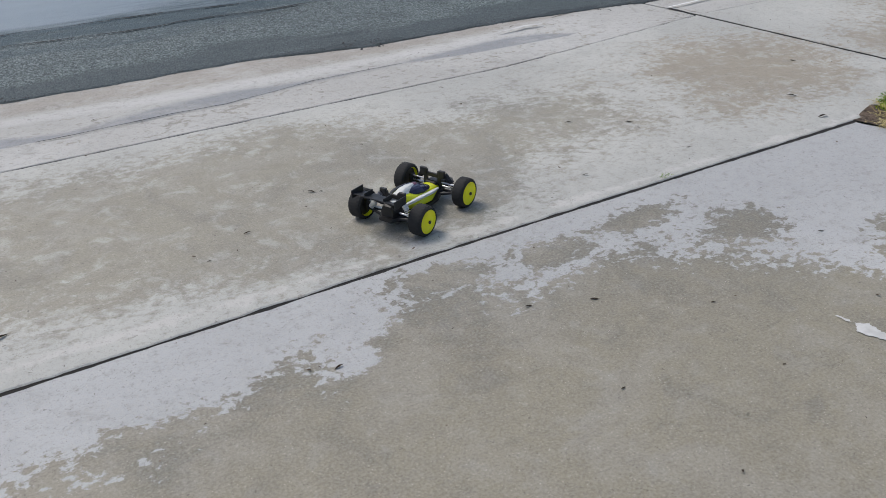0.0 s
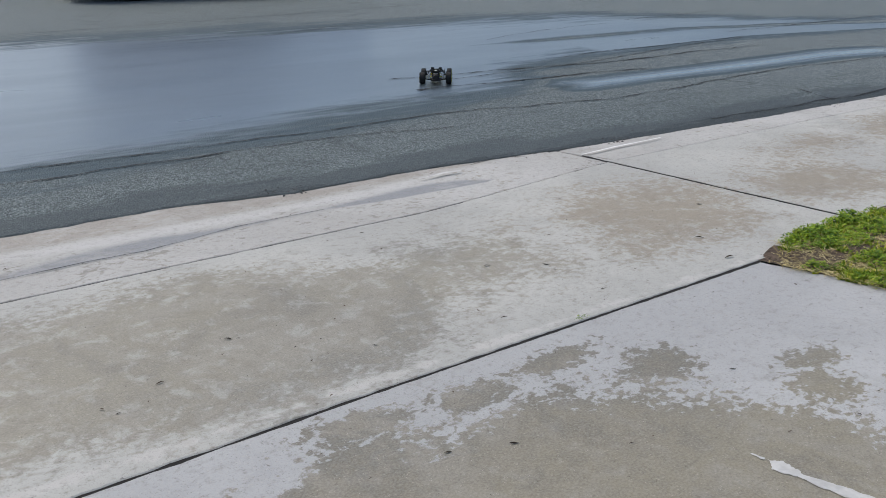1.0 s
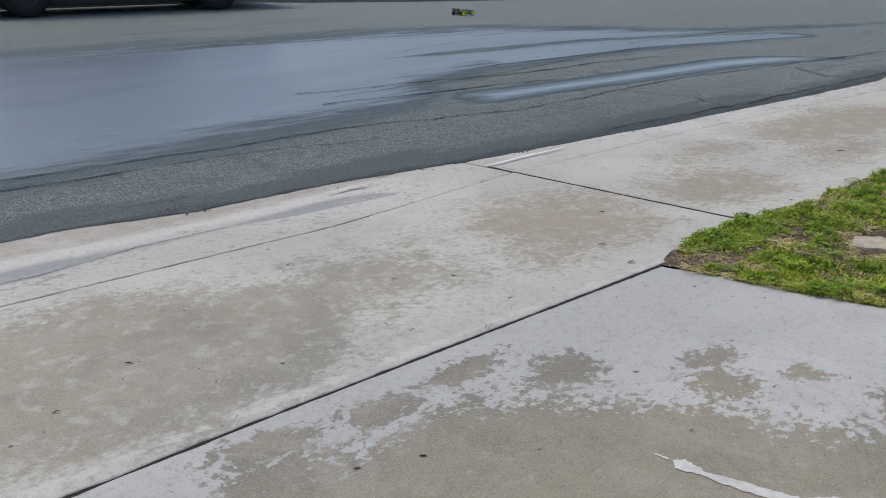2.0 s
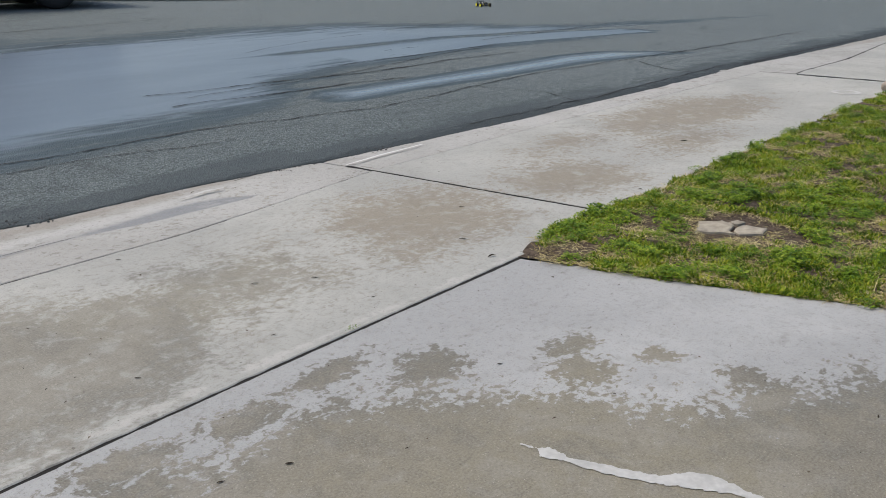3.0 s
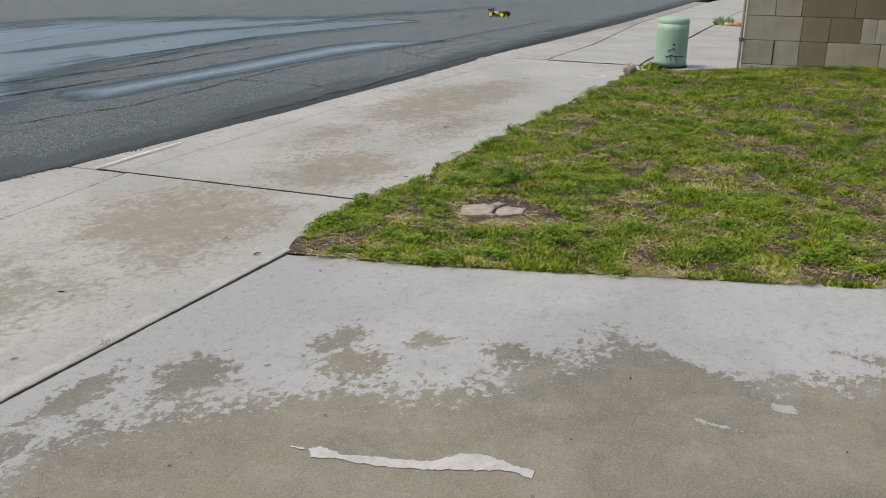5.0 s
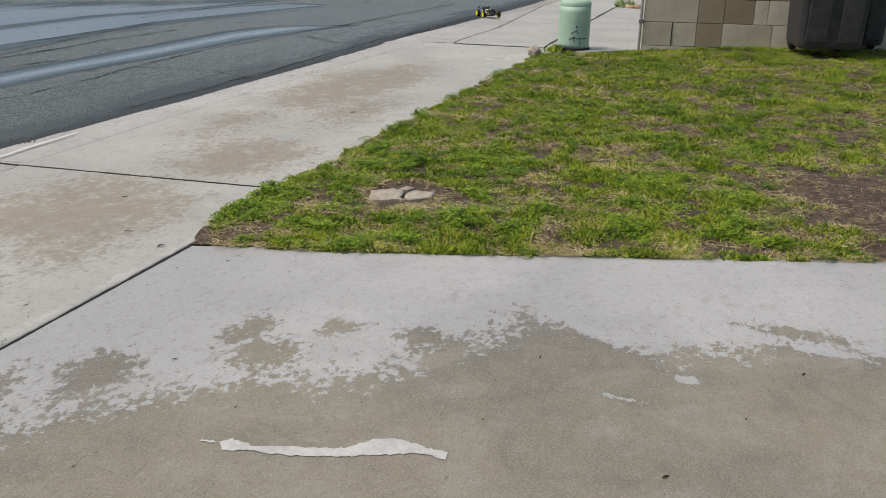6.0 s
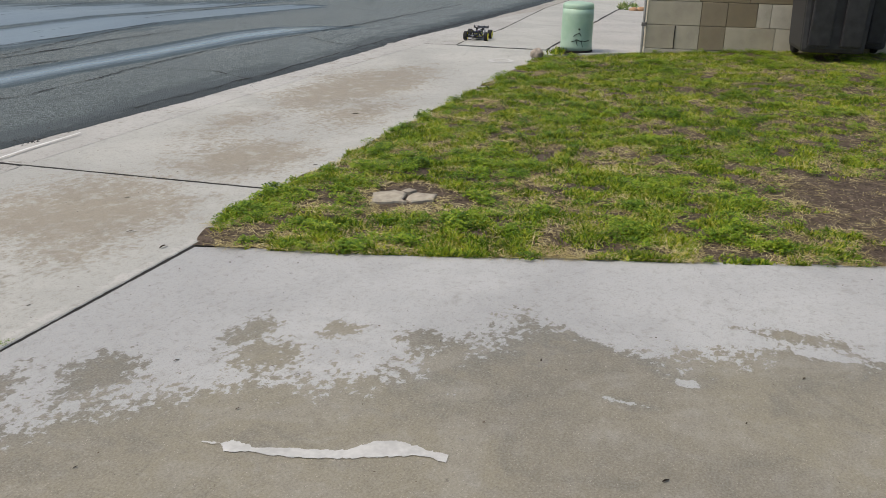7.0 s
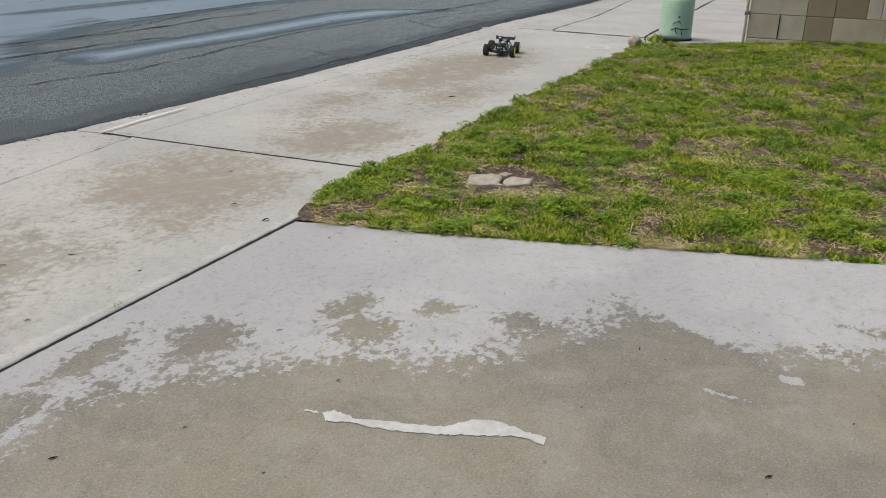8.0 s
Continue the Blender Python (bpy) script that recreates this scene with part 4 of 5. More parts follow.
_c = BLOCK.mix(BLOCK.noise(120, 3).step(0.4, 0.8) * 0.3, _c, (0.55, 0.52, 0.47))
BLOCK.color(_c).bump(BLOCK.noise(90, 4) + BLOCK.noise(14, 3) * 0.6, 0.22, 0.004)
BLOCK = BLOCK.m
BROWN_BLOCK = Mat("wall_block_brown", 0.92, 0, 0.2)
_c = BROWN_BLOCK.ramp(BROWN_BLOCK.rnd(), [(0.0, (0.24, 0.195, 0.125)), (1.0, (0.33, 0.28, 0.20))])
_c = BROWN_BLOCK.mix(BROWN_BLOCK.noise(5, 5).step(0.4, 0.75) * 0.45, _c, (0.20, 0.165, 0.12))
BROWN_BLOCK.color(_c).bump(BROWN_BLOCK.noise(90, 4) + BROWN_BLOCK.noise(14, 3) * 0.6, 0.22, 0.004)
BROWN_BLOCK = BROWN_BLOCK.m
wall = thing("wall_1", "tan and grey concrete block garden wall", "wall", pose(WALL_A.x, WALL_A.y, 0, 0, 0, -77), kind="structure")
MORTAR = plain("mortar", (0.30, 0.275, 0.225), 0.95, 0, 0.3, 60, 0.4)
bm = bmesh.new()
box(bm, 2.6, 0.1, 0.56, 5.16, 0.15, 1.36)
part("mortar_core", bm, MORTAR, wall, "recessed grey mortar")
COURSES = {-1: [0.4], 0: [0.24, 0.2, 0.21, 0.4], 1: [0.44, 0.21, 0.24, 0.11, 0.33], 2: [0.22, 0.2, 0.4]}
BLOCK_MESH = {}
for k in range(-1, 6):
    s, lengths = 0.0, list(COURSES.get(k, [0.2] if k % 2 else [0.4]))
    while s < 5.2:
        ln = lengths.pop(0) if lengths else 0.4
        ln = min(ln, 5.2 - s)
        if ln < 0.03:
            break
        dark = (k == 0 and 0.4 < s < 0.5) or (k == 1 and 0.4 < s < 0.7) or (k >= 2 and 0.4 < s < 1.7) or (s > 1.2 and noise.noise((s * 2.1, k * 1.7, 3)) > 0.25)
        key = (round(ln, 3), dark)
        if key not in BLOCK_MESH:
            bm = bmesh.new()
            box(bm, 0, 0, 0, ln - 0.004, 0.2, 0.191, 0.003)
            bmesh.ops.recalc_face_normals(bm, faces=bm.faces)
            BLOCK_MESH[key] = bpy.data.meshes.new("block")
            bm.to_mesh(BLOCK_MESH[key])
            bm.free()
            BLOCK_MESH[key].materials.append(BROWN_BLOCK if dark else BLOCK)
        ob = new("block", BLOCK_MESH[key])
        ob.parent = wall
        ob.location = (s + ln / 2, 0.1 + random.uniform(-0.002, 0.002), 0.055 + 0.195 * (k + 0.5))
        s += ln
bm = bmesh.new()
box(bm, 0.24, -0.0015, 0.152, 0.007, 0.006, 0.19)
part("open_joint", bm, JOINT, wall, "black open joint")
pipe = thing("conduit", "thin grey metal conduit strapped to the wall end", "pipe", pose(WALL_A.x - 0.012, WALL_A.y + 0.02, 0))
bm = bmesh.new()
rod(bm, (0, 0, -0.05), (0, 0, 1.3), 0.011, 12)
part("tube", bm, plain("galvanised", (0.36, 0.36, 0.35), 0.55, 0.4, 0.2), pipe)
bm = bmesh.new()
CLAMP = plain("clamp_steel", (0.18, 0.17, 0.16), 0.6, 0.5)
bm.free()
for z in (0.25, 0.72, 1.15):
    bm = bmesh.new()
    box(bm, 0.01, -0.004, z, 0.045, 0.04, 0.03, 0.004)
    part("clamp", bm, CLAMP, pipe)

# ---- dustbins ----
BIN = plain("bin_plastic", (0.034, 0.034, 0.037), 0.55, 0, 0.35, 18, 0.1)


def dustbin(m, w, d, h, label):
    t = thing("dustbin", label, "dustbin", m, "dustbins by the wall")
    bm = bmesh.new()
    box(bm, 0, 0, h / 2 + 0.03, d, w, h - 0.06, 0.035, None, 0.88)
    part("body", bm, BIN, t, smooth=False)
    for sy in (-1, 1):
        bm = bmesh.new()
        box(bm, -d * 0.455, sy * w * 0.22, h * 0.38, 0.03, w * 0.3, h * 0.5, 0.012, Matrix.Rotation(radians(-5), 4, "Y"))
        part("front_panel", bm, BIN, t)
    bm = bmesh.new()
    box(bm, 0, 0, h - 0.03, d + 0.05, w + 0.05, 0.06, 0.02)
    part("rim", bm, BIN, t)
    bm = bmesh.new()
    box(bm, -0.01, 0, h + 0.03, d + 0.06, w + 0.06, 0.06, 0.025)
    part("lid", bm, BIN, t)
    bm = bmesh.new()
    rod(bm, (d / 2 + 0.05, -w * 0.35, h - 0.06), (d / 2 + 0.05, w * 0.35, h - 0.06), 0.016)
    part("handle", bm, BIN, t)
    for sy in (-1, 1):
        bm = bmesh.new()
        lathe(bm, [(0.02, -0.025), (0.09, -0.025), (0.1, -0.015), (0.1, 0.015), (0.09, 0.025), (0.02, 0.025)], 24, "Y", (d * 0.42, sy * w * 0.33, 0.1))
        part("wheel", bm, CRACK, t)
    return t


dustbin(pose(BIN1[0], BIN1[1], 0.085, 0, 0, 12), 0.53, 0.54, 1.05, "large black plastic dustbin on the lawn by the block wall")
dustbin(pose(BIN2[0] - 0.225 * 0.17 + 0.12, BIN2[1] + 0.974 * 0.17, 0.085, 0, 0, 4), 0.40, 0.32, 0.95, "smaller black plastic dustbin beside the larger one")

# ---- succulent bed by the neighbour's drive ----
SUCC = foliage("succulent", [(0.0, (0.10, 0.18, 0.05)), (0.5, (0.22, 0.30, 0.10)), (1.0, (0.40, 0.40, 0.18))])
bedx, bedy = lay(*BED)
bed = thing("succulent_bed", "low yellow-green succulents with orange stones at the drive edge", "plants", pose(bedx, bedy, fall(bedx)))
rng = random.Random(4)
for i in range(11):
    bm = bmesh.new()
    cx, cy, r = rng.uniform(-0.25, 0.3), rng.uniform(-0.75, 0.3), rng.uniform(0.05, 0.12)
    for j in range(26):
        a, e = rng.random() * 6.28, rng.uniform(0.3, 1.4)
        d = Vector((math.cos(a) * math.cos(e), math.sin(a) * math.cos(e), math.sin(e))) * r * rng.uniform(0.7, 1.3)
        rod(bm, (cx, cy, 0.0), (cx + d.x, cy + d.y, d.z), r * 0.13, 5, r * 0.03)
    part("rosette", bm, SUCC, bed)
OSTONE = plain("orange_stone", (0.42, 0.25, 0.14), 0.9, 0, 0.3, 25, 0.5)
for i in range(9):
    bm = bmesh.new()
    bmesh.ops.create_icosphere(bm, subdivisions=2, radius=1)
    r = rng.uniform(0.04, 0.08)
    o = Vector((rng.uniform(-0.33, -0.15), -0.75 + i * 0.1, r * 0.4))
    for v in bm.verts:
        v.co = Vector((v.co.x * r, v.co.y * r * 1.3, v.co.z * r * 0.7)) * (1 + 0.2 * noise.noise(v.co * 2 + o)) + o
    part("stone", bm, OSTONE, bed, smooth=True)

# ---- dry leaves and litter ----
LEAF = foliage("dry_leaf", [(0.0, (0.03, 0.024, 0.018)), (0.6, (0.07, 0.05, 0.034)), (1.0, (0.15, 0.105, 0.07))], 0.8)
rng = random.Random(21)


def dry_leaf(x, y, size, spin, z=0.001):
    bm = bmesh.new()
    prev = None
    for i in range(7):
        f = i / 6
        w = size * 0.13 * math.sin(math.pi * min(0.97, f + 0.04)) * (1 + 0.4 * noise.noise((x * 9 + i, y * 9, 1)))
        c = size * (f - 0.5)
        h = 0.05 * size * (1 + math.sin(f * 4 + x * 7))
        cur = [bm.verts.new((c, -w, h + w * 0.5)), bm.verts.new((c, 0, h)), bm.verts.new((c, w, h + w * 0.5))]
        if prev:
            bm.faces.new((prev[0], prev[1], cur[1], cur[0]))
            bm.faces.new((prev[1], prev[2], cur[2], cur[1]))
        prev = cur
    bmesh.ops.solidify(bm, geom=bm.faces[:], thickness=0.0008)
    ob = tagged(part("dry_leaf", bm, LEAF), "small dark curled dry leaf lying on concrete", "leaf", "dry leaves on the concrete")
    ob.matrix_world = pose(x, y, z, 0, 0, spin)


for x, y, s in ((-1.71, 0.47, 0.03), (-1.685, 0.46, 0.015), (-1.95, 0.33, 0.025), (-1.55, -0.345, 0.022), (-1.41, -0.4, 0.024), (-2.0, -0.325, 0.026), (-1.57, -0.68, 0.016),
                (-0.06, 0.08, 0.045), (-0.78, 0.5, 0.03), (-0.615, 0.395, 0.03), (-0.945, 1.04, 0.022), (-0.73, -0.455, 0.022), (-0.61, 0.13, 0.022), (0.02, 0.275, 0.04),
                (-0.37, -1.305, 0.018), (-0.21, -1.94, 0.018), (-0.79, -1.675, 0.026), (2.18, 0.437, 0.05), (-2.56, 0.16, 0.035), (-0.23, 1.62, 0.03), (1.2, 1.72, 0.04),
                (-2.08, 0.24, 0.015), (-1.4, 0.2, 0.02), (-1.0, 0.14, 0.022), (-0.4, 0.62, 0.02), (0.35, 0.55, 0.03), (1.9, 0.8, 0.03), (-1.2, -0.55, 0.014), (1.1, 0.12, 0.03)):
    dry_leaf(x, y, s * 0.9, rng.uniform(-50, 30), 0.001 if y < 1.6 else -0.011)

bits = []
while len(bits) < 420:
    x, y = rng.uniform(-3.2, 5.0), rng.uniform(-2.6, 1.6)
    if y > 0.02 or x < edge_x(y) - 0.03:
        bits.append((x, y, 0.0005, rng.uniform(0.4, 1.1)))
leaflets("litter", np.array(bits), 0.0045, LEAF, "tiny dark plant bits scattered over the concrete", 77, 0.0)


# ---- parked vehicles ----
GLASS = plain("car_glass", (0.012, 0.014, 0.016), 0.12, 0, 0.1, 3, 0)
TYRE = plain("tyre_rubber", (0.014, 0.014, 0.014), 0.85, 0, 0.3, 60, 0.3)
ALLOY = plain("alloy", (0.45, 0.45, 0.46), 0.4, 0.8, 0.1)
LENS = plain("lamp_lens", (0.5, 0.5, 0.48), 0.15, 0, 0.1, 10, 0)
TRIM = plain("black_trim", (0.02, 0.02, 0.022), 0.6, 0, 0.3)


def hull(bm, profile, w0, w1, zlo, zhi):
    """A side profile (x, z) given a width that narrows from w0 at zlo to w1 at zhi."""
    sides = []
    for s in (-1, 1):
        sides.append([bm.verts.new((x, s * (w0 + (w1 - w0) * min(1, max(0, (z - zlo) / (zhi - zlo)))) / 2, z)) for x, z in profile])
    n = len(profile)
    bm.faces.new(sides[0])
    bm.faces.new(sides[1][::-1])
    for i in range(n):
        bm.faces.new((sides[0][i], sides[0][(i + 1) % n], sides[1][(i + 1) % n], sides[1][i]))
    bmesh.ops.bevel(bm, geom=[e for e in bm.edges if abs(e.verts[0].co.y - e.verts[1].co.y) < 0.3], offset=0.035, segments=2, affect="EDGES")


def vehicle(name, label, category, m, length, width, height, clear, wheel, paint, tall, rim_paint=None):
    t = thing(name, label, category, m)
    L, h = length / 2, height
    belt = clear + (h - clear) * 0.55
    ax = length * 0.30
    r = wheel / 2
    low = [(-L, clear + 0.12), (-L, belt - 0.08), (-L + 0.1, belt), (L * 0.42, belt), (L - 0.12, belt - 0.12), (L, belt - 0.3), (L, clear + 0.1), (L - 0.15, clear)]
    arch = []
    for cx in (ax, -ax):
        arch += [(cx + (r + 0.07) * math.cos(a), max(clear, r + (r + 0.07) * math.sin(a))) for a in np.linspace(0.05, math.pi - 0.05, 9)]
    bm = bmesh.new()
    hull(bm, low + arch + [(-L + 0.15, clear)], width, width * 0.96, clear, belt)
    part("body", bm, paint, t)
    if tall:
        cab = [(-L + 0.15, belt), (-L + 0.3, h), (L * 0.12, h), (L * 0.45, belt)]
    else:
        cab = [(-L * 0.75, belt), (-L * 0.4, h), (L * 0.1, h), (L * 0.45, belt)]
    bm = bmesh.new()
    hull(bm, cab, width * 0.93, width * 0.76, belt, h)
    part("cabin", bm, paint, t)
    bm = bmesh.new()
    hull(bm, [(x * 0.95, belt + 0.06 + (z - belt) * 0.82) for x, z in cab], width * 0.945, width * 0.79, belt, h)
    part("side_window", bm, GLASS, t, "dark glass")
    bm = bmesh.new()
    a, b = Vector((cab[3][0], 0, belt)), Vector((cab[2][0], 0, h))
    box(bm, 0, 0, 0, (b - a).length * 0.8, width * 0.74, 0.02, 0.006, Matrix.Translation((a + b) / 2 + Vector((0.012, 0, 0.01))) @ Matrix.Rotation(math.atan2(b.z - a.z, a.x - b.x), 4, "Y"))
    part("windscreen", bm, GLASS, t, "dark glass")
    bm = bmesh.new()
    box(bm, L - 0.02, 0, clear + 0.2, 0.16, width * 0.96, 0.2, 0.05)
    part("front_bumper", bm, TRIM, t)
    bm = bmesh.new()
    box(bm, -L + 0.02, 0, clear + 0.2, 0.16, width * 0.96, 0.2, 0.05)
    part("rear_bumper", bm, TRIM, t)
    bm = bmesh.new()
    for i in range(5):
        box(bm, L + 0.01, 0, belt - 0.42 + i * 0.05, 0.03, width * 0.5, 0.025, 0.006)
    part("grille", bm, TRIM, t)
    for s in (-1, 1):
        bm = bmesh.new()
        box(bm, L - 0.02, s * width * 0.38, belt - 0.3, 0.1, width * 0.16, 0.14, 0.03)
        part("headlight", bm, LENS, t)
        bm = bmesh.new()
        box(bm, L * 0.38, s * (width / 2 + 0.06), belt + 0.08, 0.12, 0.18, 0.13, 0.03)
        part("mirror", bm, TRIM, t)
    bm = bmesh.new()
    box(bm, 0, 0, clear + 0.02, length * 0.94, width * 0.8, 0.14, 0.02)
    part("underbody", bm, TRIM, t)
    for cx in (ax, -ax):
        for s in (-1, 1):
            w = 0.24
            bm = bmesh.new()
            lathe(bm, [(r * 0.6, -w / 2), (r * 0.93, -w / 2), (r, -w / 2 + 0.03), (r, w / 2 - 0.03), (r * 0.93, w / 2), (r * 0.6, w / 2)], 28, "Y", (cx, s * (width / 2 - w / 2 - 0.02), r), False)
            wh = part("wheel", bm, TYRE, t, smooth=True)
            bm = bmesh.new()
            y = s * (width / 2 - 0.03)
            lathe(bm, [(r * 0.6, y - s * 0.1), (r * 0.6, y), (r * 0.5, y - s * 0.02), (r * 0.15, y - s * 0.03), (r * 0.1, y)], 20, "Y", (cx, 0, r))
            part("rim", bm, rim_paint or ALLOY, wh)
    return t


slab("slab", [lay(13.55, 0.35), (60, 3.2), (60, 4.3), lay(13.55, 1.05)], C_WALK, walkway, top, 0.1, 0.004, 0.007, 0.5)
hx, hy = 37.0, 3.6 - 2.6
hedge = thing("hedge", "dark green clipped hedge beyond the pavement", "hedge", pose(hx, hy - 1.2, fall(hx)))
rng = random.Random(12)
pts = np.array([(rng.uniform(-2.5, 2.5), rng.gauss(0, 0.45), 0.05 + 1.0 * rng.random() ** 0.8, 1.0) for _ in range(5200)])
n_ = len(pts)
leafy = leaflets("leaves", pts, 0.05, WEED, "dark green small leaves", 5, 1.0, "")
leafy.parent = hedge
for i in range(14):
    bm = bmesh.new()
    x, y = -2.4 + i * 0.37, rng.gauss(0, 0.12)
    rod(bm, (x, y, -0.05), (x + rng.gauss(0, 0.1), y + rng.gauss(0, 0.1), 0.8), 0.03, 6, 0.01)
    part("stem", bm, TRIM, hedge)
BLACKPAINT = plain("black_car_paint", (0.012, 0.012, 0.014), 0.25, 0, 0.15, 2, 0)
SILVER = plain("silver_car_paint", (0.42, 0.43, 0.44), 0.3, 0.4, 0.08, 2, 0)
DARKBLUE = plain("dark_car_paint", (0.03, 0.035, 0.045), 0.25, 0, 0.1, 2, 0)


def parked(x, y, az):
    return pose(x, y, fall(x) - 0.012, 0, 2.0 if x > 5.5 else 0, az)


TX, TY = lay(15.3, 1.78)
vehicle("pickup_truck", "black lifted pickup truck with large tyres parked at the kerb", "truck", parked(TX + 1.6, TY + 0.25, 185.5), 5.3, 1.82, 1.9, 0.40, 0.86, BLACKPAINT, True, TRIM)
CX, CY = lay(17.6, 3.2)
vehicle("sedan", "silver sedan parked far down the road", "car", parked(CX, CY, 182), 4.5, 1.8, 1.45, 0.2, 0.64, SILVER, False)
CX, CY = lay(17.4, 5.2)
vehicle("sedan", "dark sedan standing far down the road", "car", parked(CX, CY, 2), 4.5, 1.8, 1.45, 0.2, 0.64, DARKBLUE, False)
vehicle("suv", "black car parked at the far kerb", "car", pose(3.38, 12.98, -0.012, 0, 0, -10), 4.7, 1.78, 1.7, 0.19, 0.68, BLACKPAINT, True, TRIM)


# ---- the radio-controlled buggy; it faces +x ----
WHEEL_R, TRACK, BASE = 0.0405, 0.191, 0.195
YELLOW = plain("yellow_plastic", (0.88, 0.82, 0.0), 0.4, 0, 0.06, 30, 0)
SHELL = plain("yellow_shell", (0.62, 0.66, 0.02), 0.22, 0, 0.05, 30, 0)
WHITE = plain("white_shell", (0.62, 0.62, 0.58), 0.25, 0, 0.08, 30, 0)
BLACK = plain("black_nylon", (0.013, 0.013, 0.014), 0.5, 0, 0.3, 90, 0.1)
SMOKE = plain("dark_shell", (0.02, 0.022, 0.05), 0.15, 0, 0.2, 60, 0)
STEEL = plain("shock_metal", (0.5, 0.5, 0.52), 0.3, 0.9, 0.1, 60, 0)
MAUVE = plain("helmet_paint", (0.14, 0.06, 0.10), 0.35, 0, 0.2, 80, 0)
buggy = thing("rc_buggy", "yellow, white and black radio-controlled off-road buggy with yellow dish wheels", "toy car")


def loft(bm, sections, seg=12):
    """Rounded cross-sections (x, half width, bottom, top, shoulder) joined along the car."""
    rings = []
    for x, w, z0, z1, sh in sections:
        ring = []
        for i in range(seg):
            a = 2 * math.pi * i / seg
            c, s = math.cos(a), math.sin(a)
            k = abs(c) ** 0.6 * (1 if c >= 0 else -1)
            q = abs(s) ** 0.6 * (1 if s >= 0 else -1)
            width = w * (1 if q <= 0 else 1 + (sh - 1) * q)
            ring.append(bm.verts.new((x * 0.87, k * width * 0.96, (z0 + z1) / 2 + q * (z1 - z0) / 2)))
        rings.append(ring)
    for p, q in zip(rings, rings[1:]):
        for i in range(seg):
            bm.faces.new((p[i], p[(i + 1) % seg], q[(i + 1) % seg], q[i]))
    bm.faces.new(rings[0][::-1])
    bm.faces.new(rings[-1])


bm = bmesh.new()
loft(bm, [(-0.145, 0.022, 0.022, 0.032, 1), (-0.12, 0.035, 0.018, 0.034, 1), (-0.05, 0.048, 0.016, 0.030, 1.05), (0.06, 0.046, 0.016, 0.030, 1.05), (0.12, 0.025, 0.020, 0.034, 1), (0.165, 0.018, 0.032, 0.042, 1)])
part("chassis", bm, BLACK, buggy)
bm = bmesh.new()
loft(bm, [(-0.085, 0.020, 0.035, 0.074, 0.7), (-0.06, 0.032, 0.030, 0.080, 0.65), (-0.03, 0.048, 0.028, 0.074, 0.5), (0.02, 0.050, 0.028, 0.066, 0.5), (0.05, 0.040, 0.029, 0.059, 0.55), (0.09, 0.025, 0.032, 0.054, 0.7), (0.14, 0.015, 0.036, 0.048, 0.8)], 16)
body = part("body_shell", bm, SHELL, buggy, smooth=True)
bm = bmesh.new()
loft(bm, [(-0.105, 0.011, 0.060, 0.076, 0.8), (-0.08, 0.017, 0.060, 0.083, 0.7), (-0.055, 0.019, 0.060, 0.088, 0.65), (-0.03, 0.017, 0.060, 0.088, 0.6), (-0.012, 0.012, 0.060, 0.085, 0.6), (0.006, 0.006, 0.060, 0.081, 0.6)])
part("engine_cover", bm, WHITE, body, "white rear deck")
bm = bmesh.new()
loft(bm, [(-0.05, 0.021, 0.060, 0.080, 0.75), (-0.025, 0.031, 0.056, 0.083, 0.7), (0.005, 0.034, 0.053, 0.080, 0.7), (0.03, 0.030, 0.050, 0.072, 0.75), (0.06, 0.018, 0.047, 0.060, 0.8)])
part("cockpit", bm, SMOKE, body, "dark tinted cockpit")
for s in (-1, 1):
    bm = bmesh.new()
    loft(bm, [(-0.09, 0.004, 0.055, 0.062, 1), (-0.03, 0.006, 0.058, 0.066, 1), (0.03, 0.006, 0.054, 0.061, 1), (0.07, 0.003, 0.050, 0.055, 1)], 8)
    for v in bm.verts:
        v.co.y += s * (0.043 - max(0, abs(v.co.x) - 0.03) * 0.22)
    part("stripe", bm, WHITE if s < 0 else BLACK, body, "white side stripe" if s < 0 else "black side stripe")
bm = bmesh.new()
bmesh.ops.create_uvsphere(bm, u_segments=14, v_segments=8, radius=0.011, matrix=Matrix.Translation((0.0, 0, 0.0735)))
part("helmet", bm, MAUVE, body, "mauve moulded cockpit dome")

bm = bmesh.new()
loft(bm, [(-0.135, 0.020, 0.026, 0.062, 0.8), (-0.11, 0.028, 0.024, 0.072, 0.8), (-0.075, 0.024, 0.024, 0.066, 0.8)])
part("gearbox", bm, BLACK, buggy)
# rear wing on its mount
bm = bmesh.new()
for i, (x, z, tilt) in enumerate(((-0.168, 0.1045, 16), (-0.146, 0.0985, 8))):
    box(bm, 0, 0, 0, 0.026, 0.132, 0.004, 0.0015, pose(x + 0.012, 0, z - 0.006, 0, tilt))
wing = part("wing", bm, BLACK, buggy, "black plastic rear wing")
for s in (-1, 1):
    bm = bmesh.new()
    box(bm, -0.149, s * 0.067, 0.101, 0.046, 0.003, 0.022, 0.0012)
    part("end_plate", bm, BLACK, wing)
    bm = bmesh.new()
    box(bm, -0.150, s * 0.030, 0.104, 0.034, 0.0025, 0.014, 0.001)
    part("fin", bm, BLACK, wing)
    bm = bmesh.new()
    rod(bm, (-0.112, s * 0.018, 0.065), (-0.144, s * 0.02, 0.09), 0.0035, 8)
    part("wing_mount", bm, BLACK, buggy)
bm = bmesh.new()
lathe(bm, [(0.001, 0), (0.009, 0), (0.009, 0.0012), (0.001, 0.0012)], 20, "Z")
dot = part("wing_badge", bm, WHITE, wing, "round pale sticker")
dot.matrix_basis = pose(-0.1445, -0.045, 0.0975, 0, 12)

